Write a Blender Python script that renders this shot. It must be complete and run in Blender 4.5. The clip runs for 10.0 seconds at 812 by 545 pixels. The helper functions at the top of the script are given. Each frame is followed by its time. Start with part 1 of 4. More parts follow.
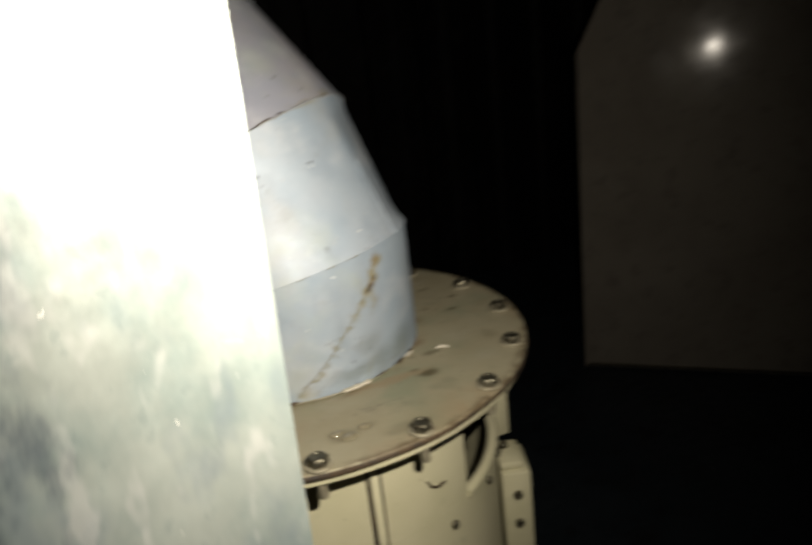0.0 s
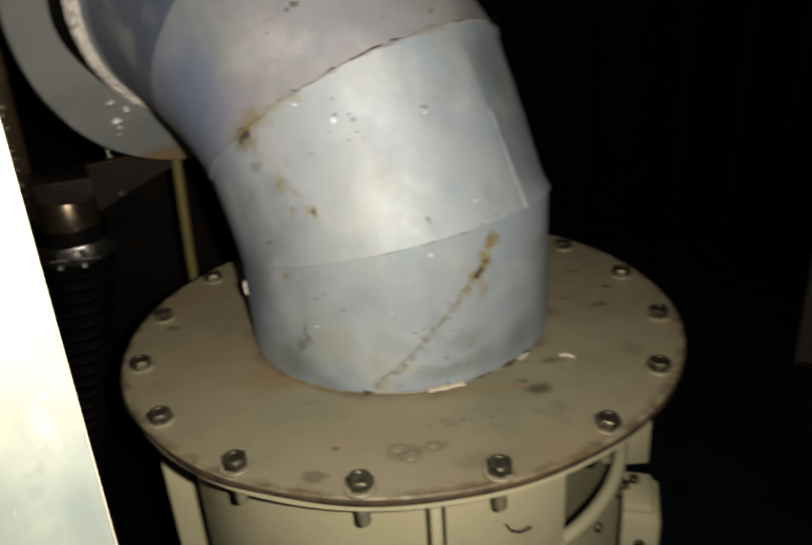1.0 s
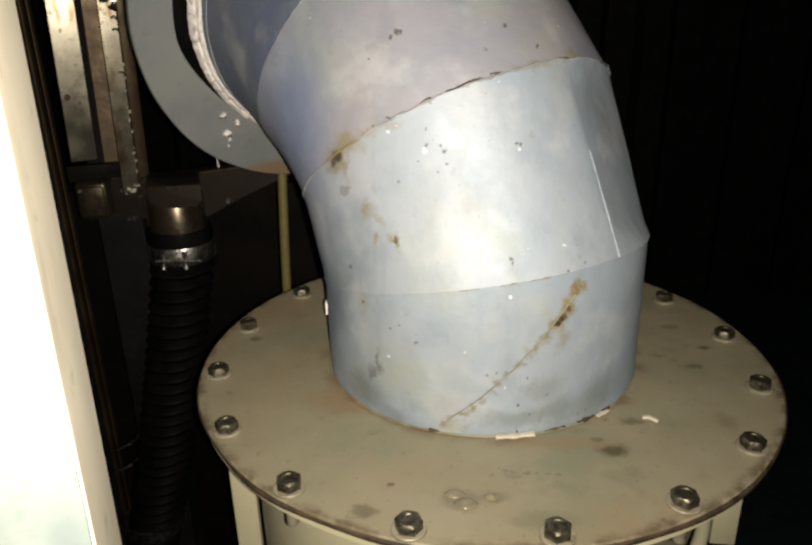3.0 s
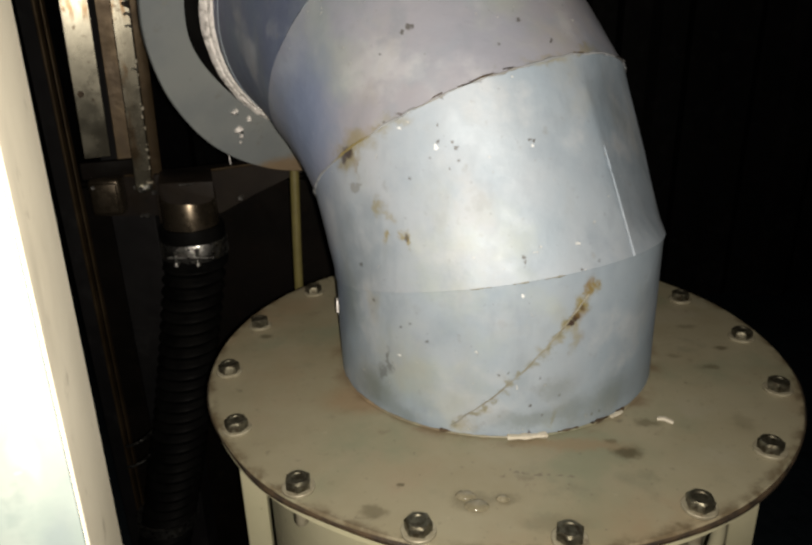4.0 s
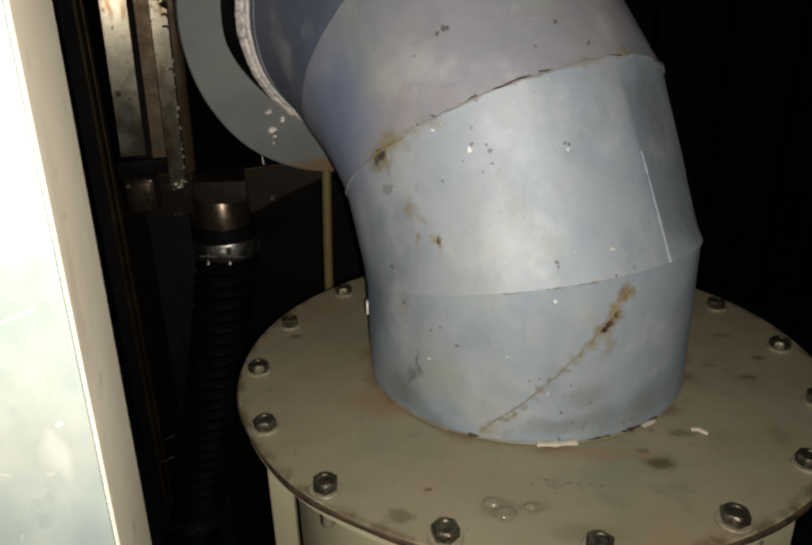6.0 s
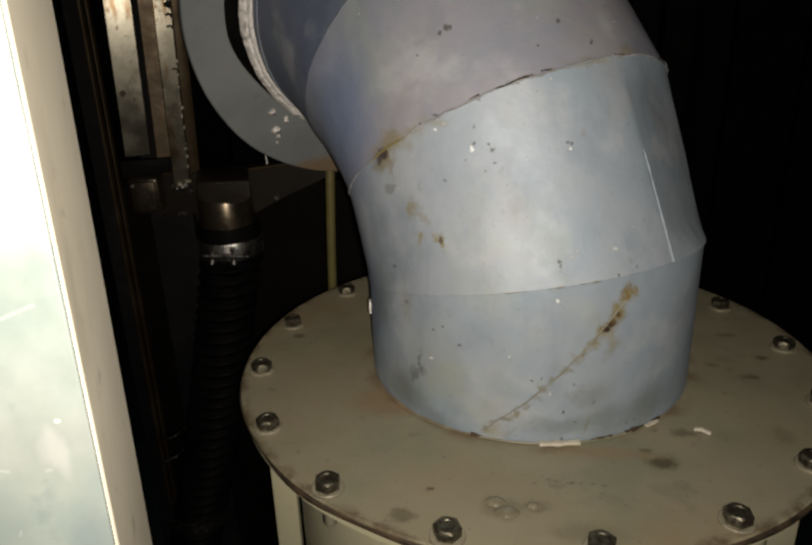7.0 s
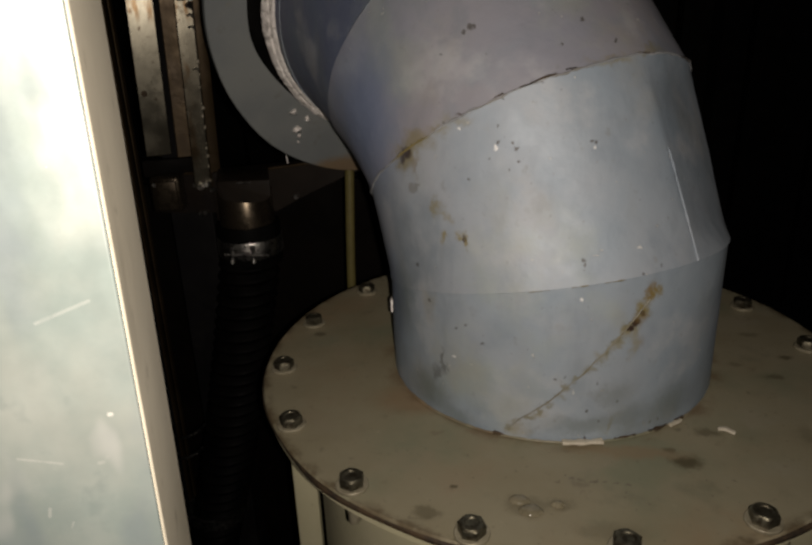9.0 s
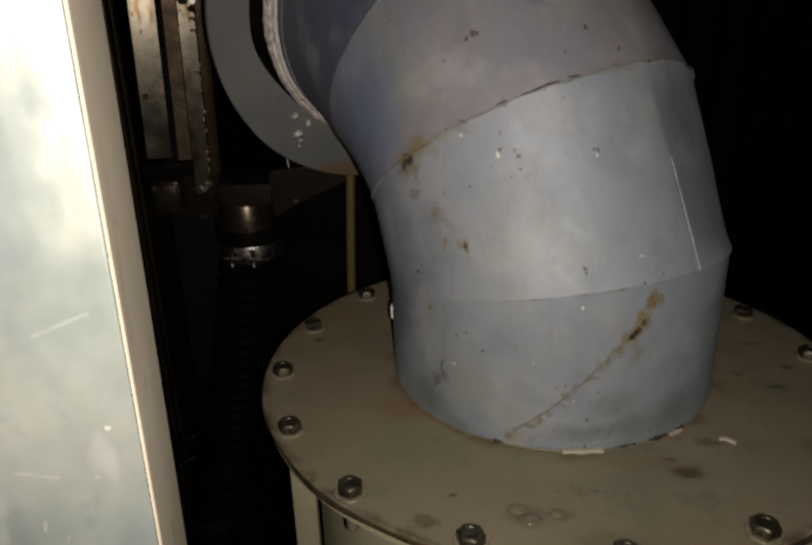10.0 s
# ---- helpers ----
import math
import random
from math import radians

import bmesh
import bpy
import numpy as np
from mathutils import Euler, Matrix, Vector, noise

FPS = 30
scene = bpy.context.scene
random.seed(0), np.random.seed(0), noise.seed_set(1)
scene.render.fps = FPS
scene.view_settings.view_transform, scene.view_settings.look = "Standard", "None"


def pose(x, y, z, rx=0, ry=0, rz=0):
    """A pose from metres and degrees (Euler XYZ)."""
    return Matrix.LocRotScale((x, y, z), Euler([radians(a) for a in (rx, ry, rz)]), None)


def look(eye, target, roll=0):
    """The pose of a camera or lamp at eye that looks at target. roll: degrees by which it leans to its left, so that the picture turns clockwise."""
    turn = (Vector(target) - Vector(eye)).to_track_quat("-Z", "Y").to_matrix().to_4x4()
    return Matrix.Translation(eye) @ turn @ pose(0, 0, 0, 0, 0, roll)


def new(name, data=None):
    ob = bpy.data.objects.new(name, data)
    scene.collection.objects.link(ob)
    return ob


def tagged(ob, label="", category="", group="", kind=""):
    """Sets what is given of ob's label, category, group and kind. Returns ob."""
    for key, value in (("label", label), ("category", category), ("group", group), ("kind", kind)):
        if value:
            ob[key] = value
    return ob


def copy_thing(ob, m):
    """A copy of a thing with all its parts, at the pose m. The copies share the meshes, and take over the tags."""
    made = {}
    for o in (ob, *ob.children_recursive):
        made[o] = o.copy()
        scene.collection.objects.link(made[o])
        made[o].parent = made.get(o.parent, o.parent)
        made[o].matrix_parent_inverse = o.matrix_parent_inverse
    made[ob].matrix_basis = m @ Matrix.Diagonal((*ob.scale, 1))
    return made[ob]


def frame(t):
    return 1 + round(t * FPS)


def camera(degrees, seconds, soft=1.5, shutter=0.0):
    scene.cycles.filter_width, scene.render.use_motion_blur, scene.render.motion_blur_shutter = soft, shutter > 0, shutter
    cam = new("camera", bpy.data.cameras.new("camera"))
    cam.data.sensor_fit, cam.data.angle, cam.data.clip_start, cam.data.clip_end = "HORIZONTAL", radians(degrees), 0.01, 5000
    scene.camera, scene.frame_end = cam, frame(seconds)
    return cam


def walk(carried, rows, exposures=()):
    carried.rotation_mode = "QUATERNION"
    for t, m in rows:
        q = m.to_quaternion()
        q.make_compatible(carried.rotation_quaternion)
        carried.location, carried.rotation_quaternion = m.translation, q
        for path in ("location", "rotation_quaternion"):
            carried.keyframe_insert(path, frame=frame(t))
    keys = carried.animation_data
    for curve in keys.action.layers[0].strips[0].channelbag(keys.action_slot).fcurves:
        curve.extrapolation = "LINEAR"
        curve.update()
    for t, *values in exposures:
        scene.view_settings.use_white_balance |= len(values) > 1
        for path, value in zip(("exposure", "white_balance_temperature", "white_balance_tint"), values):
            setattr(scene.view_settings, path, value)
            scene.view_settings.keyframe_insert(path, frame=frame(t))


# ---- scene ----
cam = camera(59.0, 10.0, 2.6, 1.0)
PATH = [
    (0, (-0.2164, -0.8147, 1.3764), (0.5818, 0.8941, 0.7110), -6.66),
    (0.2, (-0.1950, -0.7719, 1.3822), (0.4844, 0.9641, 0.6577), -6.19),
    (0.4, (-0.1502, -0.7402, 1.3778), (0.3673, 1.0446, 0.6385), -6.18),
    (0.5, (-0.1323, -0.7264, 1.3758), (0.3327, 1.0694, 0.6282), -5.50),
    (0.6, (-0.1121, -0.7135, 1.3727), (0.2944, 1.0890, 0.6073), -4.80),
    (0.8, (-0.0843, -0.6950, 1.3674), (0.1967, 1.1134, 0.5606), -3.73),
    (1, (-0.0756, -0.6882, 1.3634), (0.1468, 1.1242, 0.5475), -3.90),
    (1.2, (-0.0734, -0.6718, 1.3620), (0.0330, 1.1590, 0.5641), -4.39),
    (1.5, (-0.0757, -0.6578, 1.3619), (-0.0561, 1.1984, 0.6175), -5.51),
    (1.7, (-0.0669, -0.6552, 1.3645), (-0.1040, 1.1995, 0.6171), -4.88),
    (2, (-0.0566, -0.6604, 1.3676), (-0.0760, 1.1728, 0.5684), -2.69),
    (2.5, (-0.0511, -0.6664, 1.3667), (-0.1198, 1.1742, 0.5873), -1.95),
    (3, (-0.0504, -0.6715, 1.3649), (-0.1206, 1.1840, 0.6218), -1.38),
    (4.5, (-0.0471, -0.6621, 1.3625), (-0.1844, 1.1865, 0.6115), -1.76),
    (5, (-0.0476, -0.6627, 1.3652), (-0.2046, 1.1939, 0.6382), -1.62),
    (5.5, (-0.0505, -0.6608, 1.3634), (-0.2269, 1.1870, 0.6188), -1.59),
    (7, (-0.0479, -0.6611, 1.3624), (-0.2517, 1.1842, 0.6183), -1.70),
    (7.5, (-0.0500, -0.6560, 1.3591), (-0.2560, 1.1751, 0.5815), -1.79),
    (8, (-0.0547, -0.6607, 1.3624), (-0.2573, 1.1797, 0.6064), -1.96),
    (8.5, (-0.0560, -0.6646, 1.3638), (-0.2557, 1.1852, 0.6298), -1.86),
    (9, (-0.0557, -0.6642, 1.3628), (-0.2969, 1.1763, 0.6183), -2.07),
    (9.5, (-0.0548, -0.6615, 1.3602), (-0.2910, 1.1718, 0.5967), -2.06),
    (10, (-0.0568, -0.6612, 1.3644), (-0.2971, 1.1831, 0.6289), -1.60),
]
EXPOSURES = [(0.0, 0.62, 6950, 9), (0.5, 0.5, 7000, 9), (1.0, 0.33, 7200, 10), (1.5, 0.8, 7150, 11), (2.0, 0.42, 7050, 11), (2.5, 0.93, 7050, 11), (3.0, 0.84, 7050, 11), (4.5, 0.42, 6750, 10), (5.5, 0.13, 6750, 11), (7.5, -0.15, 6900, 12), (9.0, -0.6, 6950, 15), (10.0, -0.75, 7050, 17)]
walk(cam, [(t, look(eye, target, roll)) for t, eye, target, roll in PATH], EXPOSURES)

# ---------------------------------------------------------------- light
def lamp_disk(name, eye, target, watts, size, colour):
    data = bpy.data.lights.new(name, "AREA")
    data.shape, data.size, data.energy, data.color, data.spread = "DISK", size, watts, colour, radians(134)
    ob = new(name, data)
    ob.matrix_world = look(eye, target)
    return ob


# the torch held beside the lens, the only light in the dark enclosure
lamp_disk("torch_light", (-0.034, -0.684, 1.366), (-0.12, 0.0, 1.18), 2.6, 0.008, (1.0, 0.93, 0.84))

world = bpy.data.worlds.new("world")
scene.world = world
world.use_nodes = True
world.node_tree.nodes["Background"].inputs["Color"].default_value = (0.5, 0.55, 0.6, 1)
world.node_tree.nodes["Background"].inputs["Strength"].default_value = 0.0002


# ---------------------------------------------------------------- materials
class Shade:
    """A principled material with helpers to lay noise, stains and bump on it."""

    def __init__(self, name, rough=0.5, metal=0.0, warp=0.012, warp_scale=55.0):
        self.mat = bpy.data.materials.new(name)
        self.mat.use_nodes = True
        self.nt = self.mat.node_tree
        self.bsdf = self.nt.nodes["Principled BSDF"]
        self.bsdf.inputs["Roughness"].default_value = rough
        self.bsdf.inputs["Metallic"].default_value = metal
        self.where = self.node("ShaderNodeNewGeometry").outputs["Position"]
        self.warped = self.shaken(self.where, warp_scale, warp)
        self.warped = self.shaken(self.warped, 260.0, 0.009)
        self.fine = self.shaken(self.where, 320.0, 0.006)
        self.colour = None

    def shaken(self, where, scale, much):
        off = self.vec("SUBTRACT", self.noise(scale, 3, colour=True), (0.5, 0.5, 0.5))
        return self.vec("ADD", where, self.vec("SCALE", off, scale=much))

    def node(self, kind, **props):
        n = self.nt.nodes.new(kind)
        for key, value in props.items():
            setattr(n, key, value)
        return n

    def put(self, socket, value):
        if isinstance(value, bpy.types.NodeSocket):
            self.nt.links.new(value, socket)
        else:
            socket.default_value = value

    def vec(self, op, a, b=None, scale=None):
        n = self.node("ShaderNodeVectorMath", operation=op)
        self.put(n.inputs[0], a)
        if b is not None:
            self.put(n.inputs[1], b)
        if scale is not None:
            n.inputs["Scale"].default_value = scale
        return n.outputs["Value"] if op in ("LENGTH", "DOT_PRODUCT") else n.outputs["Vector"]

    def maths(self, op, a, b=0.0):
        n = self.node("ShaderNodeMath", operation=op, use_clamp=False)
        self.put(n.inputs[0], a)
        self.put(n.inputs[1], b)
        return n.outputs[0]

    def noise(self, scale, detail=6, rough=0.6, colour=False, stretch=None):
        n = self.node("ShaderNodeTexNoise")
        n.inputs["Scale"].default_value = scale
        n.inputs["Detail"].default_value = detail
        n.inputs["Roughness"].default_value = rough
        where = self.where
        if stretch:
            where = self.vec("MULTIPLY", where, stretch)
        self.nt.links.new(where, n.inputs["Vector"])
        return n.outputs["Color" if colour else "Fac"]

    def ramp(self, value, lo, hi, a=0.0, b=1.0):
        n = self.node("ShaderNodeMapRange", interpolation_type="SMOOTHSTEP")
        self.put(n.inputs["Value"], value)
        for key, v in (("From Min", lo), ("From Max", hi), ("To Min", a), ("To Max", b)):
            n.inputs[key].default_value = v
        return n.outputs["Result"]

    def mix(self, fac, a, b):
        n = self.node("ShaderNodeMix", data_type="RGBA")
        self.put(n.inputs[0], fac)
        for socket, v in ((n.inputs[6], a), (n.inputs[7], b)):
            self.put(socket, v if isinstance(v, bpy.types.NodeSocket) else (*v, 1.0))
        return n.outputs[2]

    def base(self, a, b, scale=6.0, lo=0.35, hi=0.65, detail=6):
        self.colour = self.mix(self.ramp(self.noise(scale, detail), lo, hi), a, b)
        return self

    def layer(self, colour, scale, lo, hi, strength=1.0, stretch=None, detail=5):
        m = self.ramp(self.noise(scale, detail, stretch=stretch), lo, hi, 0.0, strength)
        self.colour = self.mix(m, self.colour, colour)
        return self

    def stain(self, colour, centre, radii, strength=1.0, inner=0.35, fine=False):
        d = self.vec("SUBTRACT", self.fine if fine else self.warped, centre)
        d = self.vec("DIVIDE", d, radii)
        m = self.ramp(self.vec("LENGTH", d), inner, 1.0, strength, 0.0)
        self.colour = self.mix(m, self.colour, colour)
        return self

    def scratch(self, colour, a, b, wide, strength=1.0):
        """A thin scored line from a to b, broken by grain."""
        a, b = Vector(a), Vector(b)
        run = b - a
        n = self.node("ShaderNodeMath", operation="DIVIDE", use_clamp=True)
        off = self.vec("SUBTRACT", self.where, tuple(a))
        self.put(n.inputs[0], self.vec("DOT_PRODUCT", off, tuple(run)))
        n.inputs[1].default_value = run.length_squared
        along = self.node("ShaderNodeVectorMath", operation="SCALE")
        along.inputs[0].default_value = tuple(run)
        self.put(along.inputs["Scale"], n.outputs[0])
        d = self.vec("LENGTH", self.vec("SUBTRACT", off, along.outputs["Vector"]))
        m = self.maths("MULTIPLY", self.ramp(d, wide * 0.3, wide, strength, 0.0), self.ramp(self.noise(260, 3), 0.32, 0.55, 0.25, 1.0))
        self.colour = self.mix(m, self.colour, colour)
        return self

    def rough(self, lo, hi, scale=30.0):
        self.put(self.bsdf.inputs["Roughness"], self.ramp(self.noise(scale, 5), 0.3, 0.7, lo, hi))
        return self

    def bump(self, scale, strength, dist=0.001, detail=6, stretch=None):
        n = self.node("ShaderNodeBump")
        n.inputs["Strength"].default_value = strength
        n.inputs["Distance"].default_value = dist
        self.nt.links.new(self.noise(scale, detail, stretch=stretch), n.inputs["Height"])
        old = self.bsdf.inputs["Normal"]
        if old.is_linked:
            self.nt.links.new(old.links[0].from_socket, n.inputs["Normal"])
        self.nt.links.new(n.outputs["Normal"], old)
        return self

    def done(self):
        if self.colour is not None:
            self.nt.links.new(self.colour, self.bsdf.inputs["Base Color"])
        return self.mat


RUST, RUST_DARK = (0.20, 0.158, 0.050), (0.028, 0.012, 0.006)

# duct paint, chalky, with rust at the welds and fly specks; the foot section is bluer than the rest
def duct_paint(name, a, b, c):
    s = Shade(name, warp=0.022, warp_scale=60)
    s.base(a, b, 5.0)
    s.layer(c, 3.2, 0.42, 0.70, 0.7)
    s.layer((0.18, 0.225, 0.27), 20, 0.46, 0.70, 0.45)
    s.layer((0.145, 0.18, 0.205), 34, 0.50, 0.72, 0.35, stretch=(1, 1, 0.3))
    s.layer((0.42, 0.425, 0.43), 15, 0.53, 0.72, 0.45)
    s.layer((0.29, 0.325, 0.27), 9, 0.52, 0.70, 0.4)
    s.layer((0.20, 0.21, 0.20), 75, 0.63, 0.74, 0.5)
    s.layer((0.12, 0.115, 0.10), 150, 0.71, 0.75, 0.6, detail=2)
    s.layer((0.11, 0.105, 0.09), 260, 0.72, 0.76, 0.55, detail=2)
    s.layer((0.62, 0.62, 0.60), 150, 0.735, 0.76, 0.7, detail=2)
    s.layer((0.31, 0.285, 0.20), 13, 0.55, 0.76, 0.28)
    for c, r, k in (((-0.128, -0.074, 1.233), (0.014, 0.05, 0.020), 0.85), ((-0.118, -0.081, 1.244), (0.018, 0.05, 0.012), 0.6),
                    ((-0.134, -0.069, 1.224), (0.010, 0.05, 0.012), 0.7), ((-0.101, -0.089, 1.255), (0.018, 0.05, 0.007), 0.55),
                    ((-0.078, -0.117, 1.170), (0.004, 0.05, 0.010), 0.95), ((-0.082, -0.114, 1.176), (0.004, 0.05, 0.006), 0.8),
                    ((-0.097, -0.106, 1.169), (0.0045, 0.05, 0.007), 0.8), ((-0.102, -0.099, 1.192), (0.006, 0.05, 0.008), 0.7),
                    ((-0.095, -0.104, 1.186), (0.009, 0.05, 0.005), 0.4),
                    ((0.068, -0.131, 1.130), (0.007, 0.05, 0.010), 0.95), ((0.062, -0.133, 1.119), (0.008, 0.05, 0.012), 0.95),
                    ((0.053, -0.137, 1.103), (0.009, 0.05, 0.009), 0.8), ((0.056, -0.136, 1.090), (0.006, 0.05, 0.018), 0.5),
                    ((0.043, -0.140, 1.093), (0.009, 0.05, 0.007), 0.55), ((0.032, -0.143, 1.083), (0.009, 0.05, 0.006), 0.45),
                    ((-0.034, -0.142, 1.008), (0.016, 0.05, 0.010), 0.5), ((-0.017, -0.145, 1.027), (0.012, 0.05, 0.007), 0.4),
                    ((-0.086, -0.094, 1.263), (0.020, 0.05, 0.006), 0.40), ((0.032, -0.075, 1.304), (0.026, 0.05, 0.006), 0.55),
                    ((0.067, -0.045, 1.309), (0.020, 0.05, 0.005), 0.6), ((0.043, -0.140, 1.012), (0.003, 0.05, 0.014), 0.5),
                    ((0.073, -0.128, 0.996), (0.035, 0.05, 0.006), 0.5), ((-0.110, -0.101, 1.106), (0.010, 0.05, 0.022), 0.3)):
        s.stain(RUST, c, r, k, 0.05)
    for k in range(14):
        f = k / 13
        s.stain((0.15, 0.132, 0.060), (0.060 - 0.100 * f, -0.136, 1.116 - 0.108 * f - 0.006 * math.sin(math.pi * f)), (0.0045 + 0.002 * (k % 3), 0.05, 0.0045 + 0.0015 * (k % 2)), 0.5 + 0.12 * (k % 4), 0.1)
    # pits along the upper weld
    for x, y, z, w in ((-0.024, -0.092, 1.2908, 0.007), (-0.011, -0.089, 1.2954, 0.009), (0.003, -0.084, 1.2992, 0.005), (-0.083, -0.094, 1.2668, 0.006)):
        s.stain((0.05, 0.035, 0.025), (x, y, z), (w, 0.05, 0.0016), 0.8, 0.2, True)
    for c, r, k in (((-0.129, -0.073, 1.232), (0.006, 0.05, 0.006), 0.9), ((-0.133, -0.070, 1.226), (0.003, 0.05, 0.006), 0.8),
                    ((0.057, -0.135, 1.109), (0.005, 0.05, 0.005), 1.0), ((0.053, -0.137, 1.104), (0.004, 0.05, 0.003), 1.0),
                    ((0.062, -0.133, 1.116), (0.003, 0.05, 0.004), 0.8), ((-0.049, -0.138, 0.995), (0.008, 0.05, 0.0035), 1.0),
                    ((0.092, -0.116, 0.992), (0.014, 0.05, 0.0035), 0.95), ((0.022, -0.144, 1.002), (0.0018, 0.05, 0.006), 0.8),
                    ((-0.079, -0.116, 1.171), (0.002, 0.05, 0.004), 0.7)):
        s.stain(RUST_DARK, c, r, k, 0.5, True)
    # fly specks, chips and spatter
    for x, y, z, r in ((-0.0760, -0.065, 1.3300, 0.0033), (-0.0810, -0.065, 1.3270, 0.0025), (-0.0730, -0.065, 1.3310, 0.0023), (0.0110, -0.057, 1.3330, 0.0023),
                       (0.0370, -0.060, 1.3170, 0.0019), (-0.0050, -0.076, 1.3160, 0.0014), (-0.0990, -0.068, 1.3100, 0.0014), (0.0130, -0.137, 1.1620, 0.0020),
                       (0.0140, -0.139, 1.1590, 0.0016), (-0.1210, -0.088, 1.1370, 0.0023), (-0.1100, -0.101, 1.1090, 0.0020), (-0.0530, -0.105, 1.2590, 0.0014),
                       (-0.0530, -0.108, 1.2470, 0.0017), (-0.0420, -0.110, 1.2470, 0.0015), (-0.0390, -0.111, 1.2430, 0.0020), (-0.0370, -0.115, 1.2330, 0.0016),
                       (-0.0440, -0.115, 1.2270, 0.0014), (-0.0600, -0.109, 1.2350, 0.0012), (-0.0760, -0.108, 1.2180, 0.0017), (0.0180, -0.106, 1.2470, 0.0019),
                       (0.0210, -0.106, 1.2460, 0.0016), (0.0590, -0.132, 1.1500, 0.0016), (0.0740, -0.123, 1.1540, 0.0012), (-0.0960, -0.090, 1.2590, 0.0014),
                       (-0.0500, -0.100, 1.2790, 0.0016), (0.0780, -0.125, 1.0100, 0.0019), (0.0860, -0.121, 1.0110, 0.0016), (0.0330, -0.142, 1.0200, 0.0017),
                       (0.0300, -0.143, 1.0570, 0.0014), (-0.0040, -0.146, 1.0610, 0.0016), (0.0030, -0.146, 1.0630, 0.0017), (-0.0640, -0.132, 1.0850, 0.0016),
                       (-0.0860, -0.120, 1.0930, 0.0014), (-0.0780, -0.125, 1.0980, 0.0012), (0.0220, -0.144, 1.0310, 0.0016), (0.0470, -0.139, 1.0380, 0.0014)):
        s.stain((0.06, 0.055, 0.048), (x, y, z), (r, 0.05, r), 0.85, 0.3, True)
    for x, y, z, r in ((-0.0550, -0.109, 1.2430, 0.0022), (-0.0840, -0.097, 1.2560, 0.0020), (0.0200, -0.107, 1.2430, 0.0017), (-0.0880, -0.118, 1.0650, 0.0023), (0.0130, -0.145, 1.1320, 0.0020)):
        s.stain((0.66, 0.66, 0.64), (x, y, z), (r, 0.05, r * 0.8), 0.9, 0.45, True)
    for c, r, k in (((0.067, -0.131, 1.134), (0.005, 0.05, 0.012), 0.8), ((0.059, -0.135, 1.112), (0.008, 0.05, 0.008), 0.55), ((0.061, -0.134, 1.092), (0.005, 0.05, 0.016), 0.18), ((-0.122, -0.082, 1.222), (0.004, 0.05, 0.014), 0.4)):
        s.stain((0.17, 0.110, 0.030), c, r, k, 0.1)
    for c, r, k in (((-0.112, -0.100, 1.020), (0.034, 0.05, 0.026), 0.7), ((0.095, -0.113, 1.022), (0.034, 0.05, 0.030), 0.6), ((0.02, -0.145, 1.016), (0.05, 0.05, 0.014), 0.5), ((-0.135, -0.065, 1.10), (0.02, 0.05, 0.05), 0.5), ((0.045, -0.139, 1.045), (0.022, 0.05, 0.018), 0.4), ((0.060, -0.134, 1.020), (0.030, 0.05, 0.020), 0.45), ((-0.085, -0.12, 1.006), (0.03, 0.05, 0.014), 0.5)):
        s.stain((0.115, 0.135, 0.12), c, r, k, 0.1)
    s.stain((0.11, 0.12, 0.12), (-0.104, -0.106, 1.042), (0.007, 0.05, 0.012), 0.75)
    s.stain((0.10, 0.11, 0.11), (-0.097, -0.112, 1.056), (0.004, 0.05, 0.016), 0.7)
    s.stain((0.18, 0.18, 0.17), (-0.123, -0.082, 1.203), (0.0065, 0.05, 0.0065), 0.75, 0.6)
    s.layer((0.125, 0.16, 0.185), 7, 0.52, 0.72, 0.45)
    s.layer((0.14, 0.15, 0.14), 30, 0.62, 0.74, 0.25)
    s.layer((0.235, 0.235, 0.20), 11, 0.54, 0.72, 0.35, stretch=(1, 1, 0.5))
    # limb shading painted as a bluer, darker tint: throat and sides of the foot
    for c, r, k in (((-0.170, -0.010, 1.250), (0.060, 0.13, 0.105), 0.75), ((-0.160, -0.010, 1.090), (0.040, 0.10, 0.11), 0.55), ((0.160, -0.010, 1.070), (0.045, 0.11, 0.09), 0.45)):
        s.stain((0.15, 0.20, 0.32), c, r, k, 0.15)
    s.colour = s.vec("MULTIPLY", s.colour, (1.055, 1.085, 1.125))
    s.rough(0.56, 0.70).bump(9, 0.25, 0.006).bump(16, 0.22, 0.003).bump(70, 0.25, 0.001).bump(260, 0.3, 0.0004)
    s.bsdf.inputs["Specular IOR Level"].default_value = 0.8
    s.bsdf.inputs["Metallic"].default_value = 0.16
    return s.done()


# one paint: the mauve and darkest blue tones take in shading up the bend
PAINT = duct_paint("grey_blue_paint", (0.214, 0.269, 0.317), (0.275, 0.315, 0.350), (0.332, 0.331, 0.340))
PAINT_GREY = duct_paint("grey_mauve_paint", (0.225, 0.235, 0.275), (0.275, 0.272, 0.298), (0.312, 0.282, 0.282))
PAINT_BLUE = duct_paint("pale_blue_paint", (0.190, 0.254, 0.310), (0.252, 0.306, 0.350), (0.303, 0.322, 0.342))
PAINT_SHADED = duct_paint("shaded_blue_paint", (0.100, 0.122, 0.190), (0.130, 0.150, 0.212), (0.165, 0.162, 0.190))

